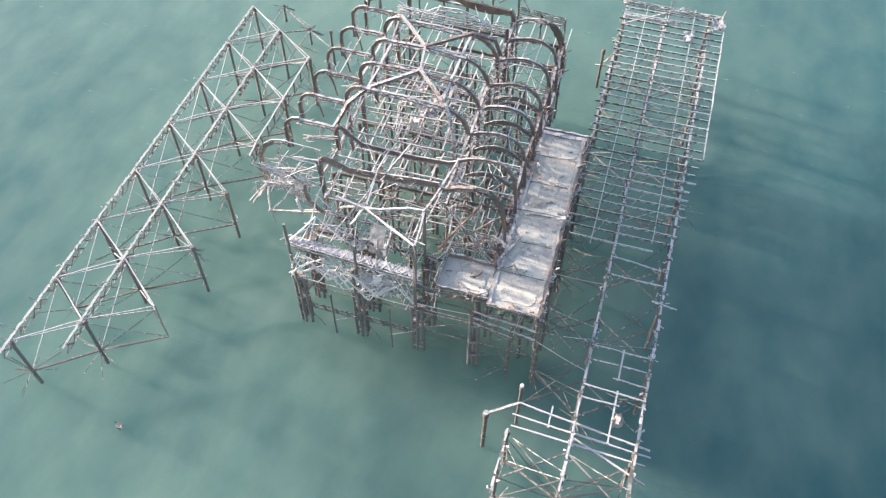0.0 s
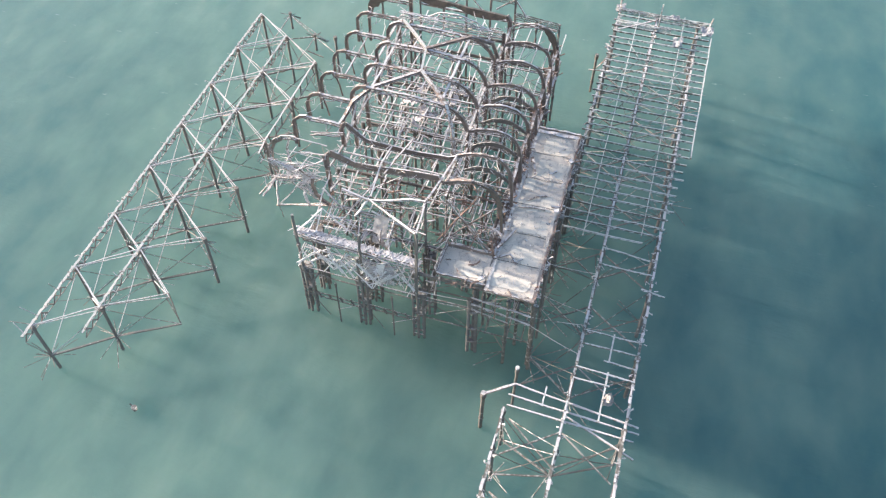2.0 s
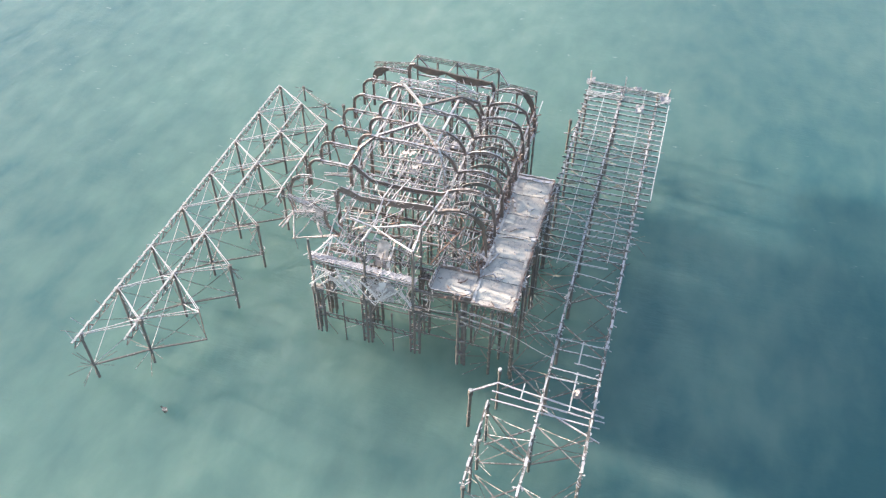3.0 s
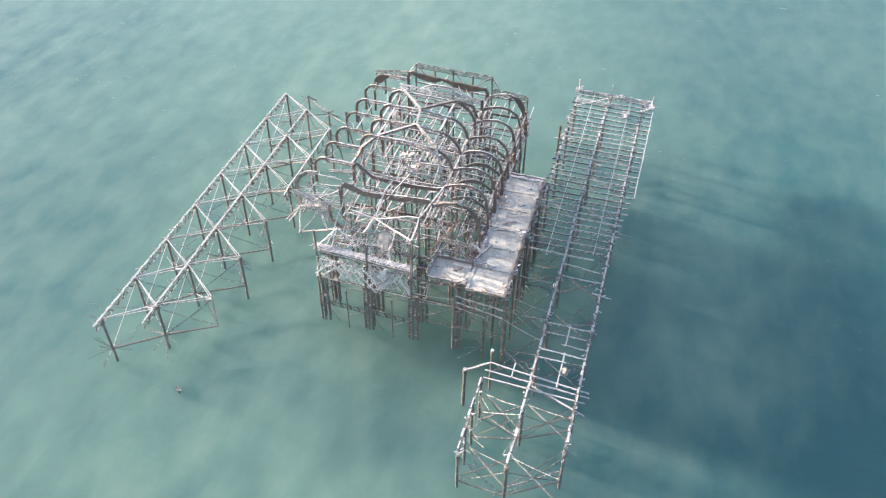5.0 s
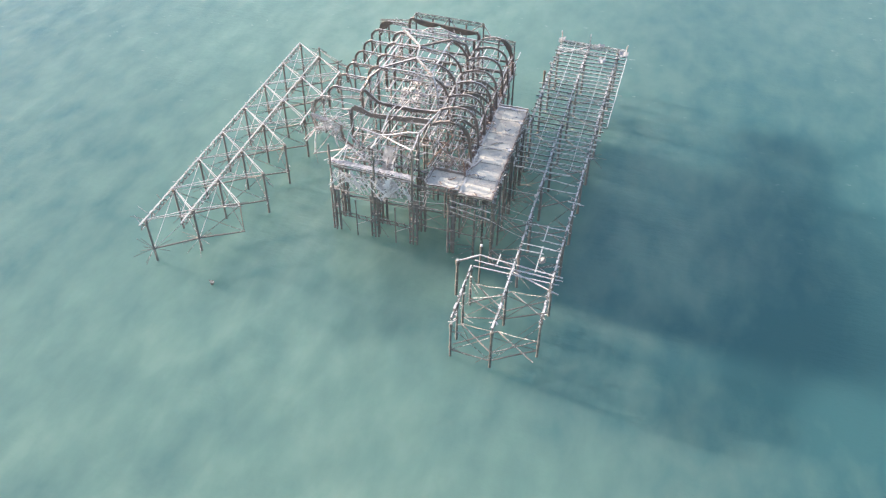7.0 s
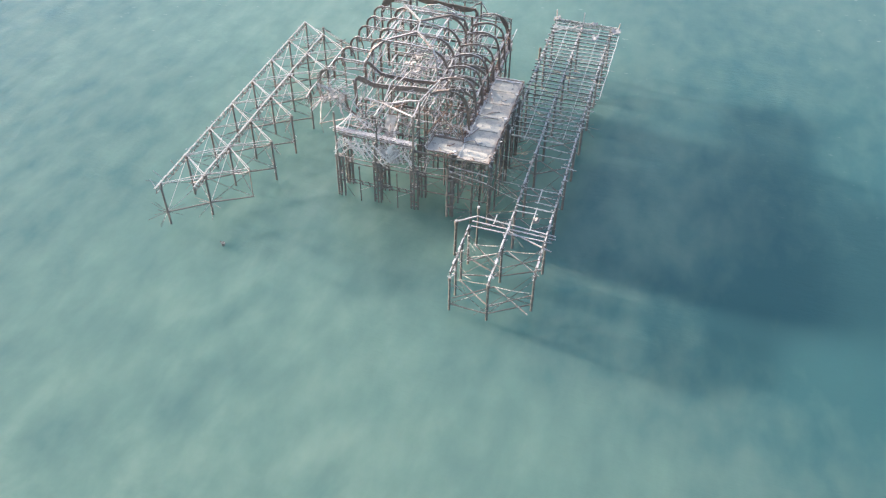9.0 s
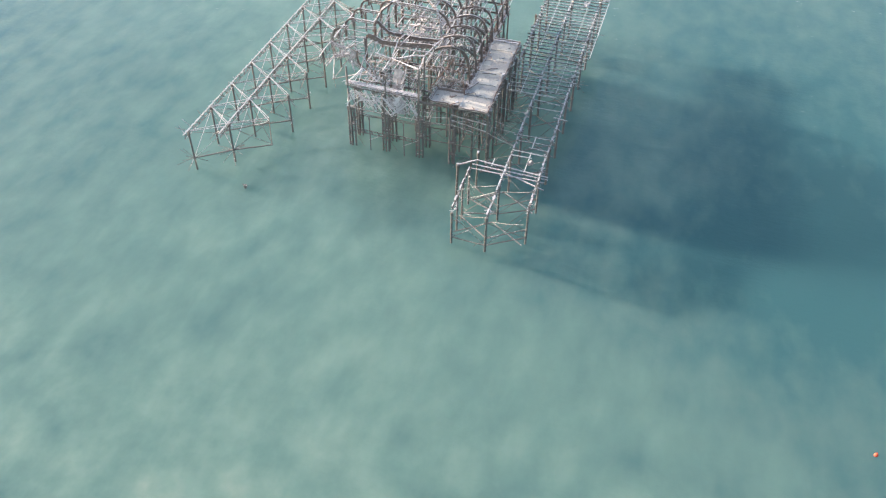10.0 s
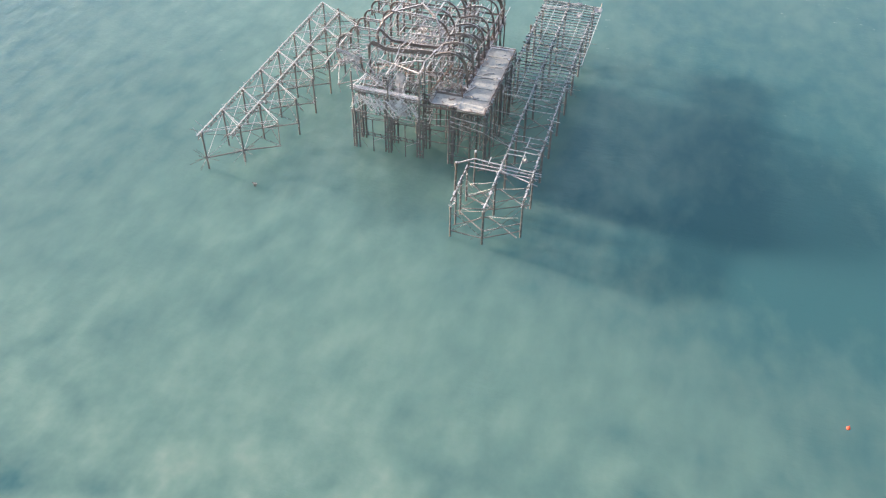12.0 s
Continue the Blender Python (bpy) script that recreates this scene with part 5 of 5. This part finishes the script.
def patch(x, y, sx, sy, seed):
    """A thin ragged cream island on the deck, standing in for sunlit, worn asphalt."""
    r = random.Random(seed)
    n, top = 30, []
    for i in range(n):
        a = 2 * math.pi * i / n
        c, d = math.cos(a), math.sin(a)
        k = min(1 / max(abs(c), 0.05), 1 / max(abs(d), 0.05)) ** 0.8 * (1 + 0.16 * noise.noise(Vector((c * 2.2, d * 2.2, seed * 3.1))) + r.uniform(-0.05, 0.05))
        top.append((x + sx * k * c * 1.08, y + sy * k * d * 1.05))
    rings = 5
    verts = [(x, y, lie(x, y))]
    for k in range(1, rings + 1):
        for a, b in top:
            px, py = x + (a - x) * k / rings, y + (b - y) * k / rings
            verts.append((px, py, lie(px, py)))
    verts += [(a, b, ZD + 0.06) for a, b in top]
    faces = [(0, 1 + i, 1 + (i + 1) % n) for i in range(n)]
    for k in range(rings):
        for i in range(n):
            a, b = 1 + k * n + i, 1 + k * n + (i + 1) % n
            faces.append((a, a + n, b + n, b))
    return verts, faces


# cream patches put sunlit parts of the worn deck into colour and shape
for n, (x, y, sx, sy) in enumerate(((11.6, 1.3, 1.1, 0.95), (11.75, -1.6, 1.25, 0.95), (10.55, -6.15, 0.95, 0.5), (12.2, -5.6, 0.6, 0.75), (11.0, -8.3, 0.95, 0.75), (12.45, -8.2, 0.5, 0.8), (11.6, -11.4, 1.15, 0.85), (11.0, -14.2, 1.5, 0.62), (7.75, -13.9, 1.0, 0.62), (10.2, -3.7, 0.4, 0.6))):
    part("worn_patch", patch(x, y, sx, sy, 50 + n), LIT_SCREED, deck, "cream patch of bare and sunlit screed")
for y in ys[1:-1]:
    part("batten", sweep(along((9.4, y, ZD + 0.2), (13.2, y + rng.uniform(-0.1, 0.1), ZD + 0.2), 6, 0, 0.03), rect(0.04, 0.03), jitter=0.01), TIE, deck)
part("edge_strip", sweep(along((12.95, -15.3, ZD + 0.2), (12.95, 3.1, ZD + 0.2), 30, 0, 0.04), rect(0.3, 0.04), jitter=0.02), DECK, deck)
part("edge_strip", sweep(along((9.6, -15.2, ZD + 0.2), (9.6, 3.1, ZD + 0.2), 30, 0, 0.06), rect(0.22, 0.04), jitter=0.03), TAN, deck)
part("edge_strip", sweep(along((9.5, 2.8, ZD + 0.22), (13.1, 2.8, ZD + 0.22), 8, 0, 0.04), rect(0.4, 0.04), jitter=0.03), IRON, deck)
part("kerb", sweep(along((13.3, -15.4, ZD + 0.2), (13.25, 3.2, ZD + 0.2), 24, 0, 0.06), rect(0.1, 0.24), jitter=0.03), RUST, deck)
part("kerb", sweep(along((5.5, -14.85, ZD + 0.15), (9.4, -15.0, ZD + 0.15), 8, 0, 0.05), rect(0.12, 0.18), jitter=0.03), IRON_RIB, deck)
part("kerb", sweep(along((9.4, -15.45, ZD + 0.15), (13.3, -15.5, ZD + 0.1), 8, 0, 0.05), rect(0.12, 0.16), jitter=0.03), IRON_RIB, deck)
part("kerb", sweep(along((9.5, 3.25, ZD + 0.2), (13.2, 3.25, ZD + 0.2), 8, 0, 0.03), rect(0.16, 0.3), jitter=0.02), IRON_PALE, deck)
part("kerb", sweep(along((5.5, -14.8, ZD + 0.2), (5.6, -12.1, ZD + 0.3), 6, 0, 0.05), rect(0.06, 0.2), jitter=0.02), IRON_RIB, deck)
part("torn_rim", ragged_sheet((5.45, -14.8, ZD + 0.2), (0.1, 2.7, 0.0), (-0.1, 0.0, 0.42), 20, 5, 0.12, 0.03, 0.02, 230), IRON, deck, "torn upright rim of the slab")
part("kerb", sweep(along((5.6, -12.0, ZD + 0.3), (9.2, -12.0, ZD + 0.3), 8, 0, 0.06), rect(0.2, 0.35), jitter=0.03), IRON_RIB, deck)
tangle("fallen_ironwork", "grey scraps and splinters strewn on the side deck", (9.6, -15.0, ZD + 0.22), (13.0, 2.8, ZD + 0.3), 30, (0.2, 0.9), (IRON_PALE, IRON_PALE, IRON), 21, 0.1, (0.04, 0.12))
tangle("fallen_ironwork", "thin scraps strewn on the front deck slab", (5.8, -14.6, ZD + 0.22), (9.0, -12.3, ZD + 0.3), 7, (0.3, 1.2), (IRON, RUST), 22, 0.05, (0.03, 0.08))

tangle("fallen_ironwork", "ragged rusty scraps hanging along the outer edge of the deck", (13.15, -15.3, ZD - 0.2), (13.5, 3.0, ZD + 0.3), 70, (0.3, 1.0), (IRON, RUST, IRON_PALE), 25, 0.4, (0.05, 0.12))
tangle("fallen_ironwork", "torn scraps along the front edge of the deck", (5.6, -15.5, ZD - 0.1), (13.2, -15.0, ZD + 0.3), 18, (0.3, 1.1), (IRON_RIB, TIE, RUST), 26, 0.25, (0.04, 0.1))
for pts, w, h, mat, label in (
    ([(9.4, -11.3, ZD + 0.35), (9.9, -10.1, ZD + 0.35), (10.3, -8.9, ZD + 0.3)], 0.16, 0.1, IRON_RIB, "rust-brown iron beam lying across the worn deck"),
    ([(9.4, -12.3, ZD + 0.3), (10.5, -11.7, ZD + 0.4), (11.2, -12.4, ZD + 0.25)], 0.16, 0.07, IRON_RIB, "bent brown strap lying on the worn deck"),
    ([(10.1, -6.5, ZD + 0.26), (11.1, -6.3, ZD + 0.3), (12.1, -6.2, ZD + 0.26)], 0.2, 0.08, TAN, "brown plank lying on the worn deck"),
    ([(10.5, -5.6, ZD + 0.24), (11.2, -5.0, ZD + 0.27), (11.9, -4.7, ZD + 0.25)], 0.14, 0.08, TAN, "splintered brown plank lying on the worn deck"),
    ([(9.7, -0.6, ZD + 0.28), (10.1, -1.5, ZD + 0.45), (10.4, -2.5, ZD + 0.26)], 0.22, 0.08, IRON_RIB, "rusty crumpled plate lying on the worn deck"),
):
    ob = part("scrap_bar", sweep(pts, rect(w, h), jitter=0.03), mat)
    tagged(ob, label, "debris", "deck debris")
for x, y in ((13.0, -0.3), (13.0, -6.2), (8.95, -14.6)):
    c, a = Vector((x, y, ZD + 0.34)), rng.uniform(0, 3)
    d = Vector((math.cos(a), math.sin(a), 0.1)) * 0.2
    ob = part("broken_block", sweep([c - d, c, c + d], rect(0.3, 0.2), jitter=0.03), WHITE_BAR)
    tagged(ob, "small broken white block on the deck's edge", "debris", "deck debris")

# ---- small loose things ----


def lump(at, size, seed, squash=1.0, subdiv=2, rough=0.35):
    """A crumpled closed lump."""
    bm = bmesh.new()
    bmesh.ops.create_icosphere(bm, subdivisions=subdiv, radius=1.0)
    for v in bm.verts:
        n = noise.noise_vector(v.co * 1.6 + Vector((seed, 0, 0))) * rough + noise.noise_vector(v.co * 4.0 + Vector((0, seed, 0))) * rough * 0.5
        v.co = v.co + n
    bm.verts.index_update()
    out = ([Vector(at) + Vector((v.co.x * size[0], v.co.y * size[1], v.co.z * size[2])) for v in bm.verts], [tuple(v.index for v in f.verts) for f in bm.faces])
    bm.free()
    return out


buoy = thing("marker_buoy", (60.4, -47.3, 0), "small orange round marker buoy floating on the sea", "buoy")
part("float", lump((60.4, -47.3, 0.12), (0.21, 0.21, 0.19), 1, rough=0.03), ORANGE, buoy)
part("ring", sweep([(60.4, -47.3, 0.34), (60.4, -47.3, 0.48)], ring(0.05, 6)), ORANGE, buoy)

stump = thing("broken_pile", (-15.6, -28.2, 0), "broken dark timber pile stump just above the water", "pile")
part("shaft", column(-15.6, -28.2, -1.5, 0.45, 0.16, (0.1, 0.05)), IRON_DARK, stump)
part("splinter", bar((-15.6, -28.2, 0.2), (-15.15, -28.4, 0.6), 0.1, 0.08), IRON_DARK, stump)
part("splinter", bar((-15.7, -28.1, 0.1), (-16.1, -28.0, 0.4), 0.1, 0.08), IRON_DARK, stump)

net = part("tangled_net", lump((20.1, -20.2, ze(-19.9) + 0.35), (0.3, 0.4, 0.2), 5, subdiv=3, rough=1.1), NET, smooth=True)
tagged(net, "pale tangled bundle of net caught on the landing stage", "net")
for n, (x, y, sx, sy) in enumerate(((19.9, 22.2, 0.7, 1.2), (22.6, 24.9, 0.9, 1.3), (13.4, 26.5, 0.7, 0.9), (18.9, 26.2, 1.0, 0.6))):
    sh = part("crumpled_sheet", ragged_sheet((x - sx * 0.7, y - sy * 0.6, ze(y) + 0.3), (sx * 1.4, 0.2, 0.15), (-0.1, sy * 1.2, 0.1), 9, 9, 0.1, 0.1, 0.03, 240 + n), SHEET)
    tagged(sh, "crumpled grey sheet lying on the landing stage joists", "debris", "crumpled sheets")
# brackets and long rods between the deck and the east landing stage
for i, (z0, z1, x1) in enumerate(((8.1, 7.6, 13.2), (7.3, 6.5, 13.2), (6.6, 6.0, 11.5))):
    part("ledger", bar((8.5, -15.5, z0), (x1, -15.6, z1), 0.11, 0.11, 4, 0.03), IRON_PALE if i < 2 else TAN, trestle)
for x, z in ((9.4, 8.8), (10.4, 8.7), (11.4, 8.7)):
    part("ledger_post", bar((x, -15.6, 6.2), (x, -15.5, z), 0.09, 0.09, 2, 0.02), TAN, trestle)
for p, q in (((4.0, -15.2, 6.9), (8.5, -15.5, 7.6)), ((4.0, -15.2, 5.9), (8.5, -15.5, 6.6)), ((13.2, -15.6, 7.6), (17.3, -14.0, 6.0)), ((13.2, -15.6, 6.5), (17.3, -16.6, 5.8)), ((13.2, -12.2, 6.2), (17.3, -12.6, 5.6)), ((13.2, -9.0, 6.2), (17.3, -8.6, 5.8)), ((17.3, -14.2, 5.9), (21.6, -13.4, 5.9))):
    part("tie_rod", rod(p, q, 0.032, 4, 0.1, 0.03), IRON, trestle)
# columns under the outer corner of the deck, mottled with lime
for x, y, r, z in ((8.25, -15.15, 0.14, 7.4), (8.8, -15.05, 0.14, 7.2), (8.6, -14.9, 0.15, 8.6), (11.4, -15.45, 0.13, 8.8), (13.45, -15.4, 0.14, 8.9), (13.25, -15.0, 0.13, 8.8), (11.8, -13.4, 0.13, 8.8)):
    part("column", column(x, y, -1.5, z, r, (rng.uniform(-0.1, 0.1), 0)), TIE if x > 11 else IRON_DARK, trestle)
for z in (1.6, 3.4, 5.6, 6.7):
    part("clamp", sweep([(8.52, -15.1, z), (8.52, -15.1, z + 0.2)], [(0.5 * a, 0.26 * b) for a, b in ring(1.0, 8)]), IRON_DARK, trestle)


def star(x, y, z, reach, n, mat, parent, a0=0.0, a1=6.28):
    """Broken tie rods that stick out from a column's low collar."""
    for i in range(n):
        a, l = a0 + (a1 - a0) * (i + rng.random()) / n, rng.uniform(0.4, 1.0) * reach
        part("tie_rod", rod((x, y, z), (x + l * math.cos(a), y + l * math.sin(a), z + rng.uniform(-0.9, 1.1) * l * 0.5), 0.04, 3, 0.06), mat, parent)


star(13.4, -15.4, 1.6, 4.4, 7, IRON_DARK, trestle, -1.2, 1.5)
star(13.4, -12.2, 4.4, 3.8, 6, IRON_DARK, trestle, -1.2, 1.2)
star(11.4, -15.4, 1.8, 3.4, 4, IRON_DARK, trestle, 1.6, 4.4)
star(8.8, -15.3, 1.6, 2.2, 3, IRON_DARK, trestle, 0.2, 1.6)
for y in (-9.2, -6.1, -3.0, 0.0, 3.0):
    for x in (8.5, 11.3, 13.3):
        part("column", column(x, y + rng.uniform(-0.2, 0.2), -1.5, ZD - 0.2, 0.11), IRON_DARK, trestle)
    star(13.3, y, 2.6, 3.4, 4, IRON_DARK, trestle, -1.2, 1.2)
# broken lattice and poles at the far end of the east landing stage
far_end = (((13.0, 26.3, ze(26) + 0.5), (22.6, 26.2, ze(26) + 0.3)), ((13.2, 24.4, ze(24) + 0.2), (19.0, 24.6, ze(24) + 0.2)))
for p, q in far_end:
    part("truss", lattice(p, q, 0.3, 0.35, 0.8, 0.06), JOIST, east)
for p, q in (((17.6, 24.6, 6.6), (17.6, 24.8, 9.6)), ((13.4, 26.4, 6.6), (13.2, 26.6, 8.6)), ((13.2, 22.8, 6.9), (17.4, 25.8, 7.0)), ((22.7, 26.0, 6.7), (22.9, 26.2, 8.0))):
    part("pole", bar(p, q, 0.12, 0.12, 3, 0.03), IRON_PALE, east)
for _ in range(56):
    x, y = rng.uniform(14.0, 21.4), rng.uniform(-3.0, 24.0)
    a, l = rng.choice((0.7, -0.7, 0.2)) + rng.uniform(-0.3, 0.3), rng.uniform(1.0, 3.4)
    part("loose_rod", rod((x, y, ze(y) - rng.uniform(0.4, 3.0)), (x + l * math.cos(a), y + l * math.sin(a), ze(y) - rng.uniform(0.4, 3.5)), 0.03), rng.choice((TIE, IRON, TAN)), east)
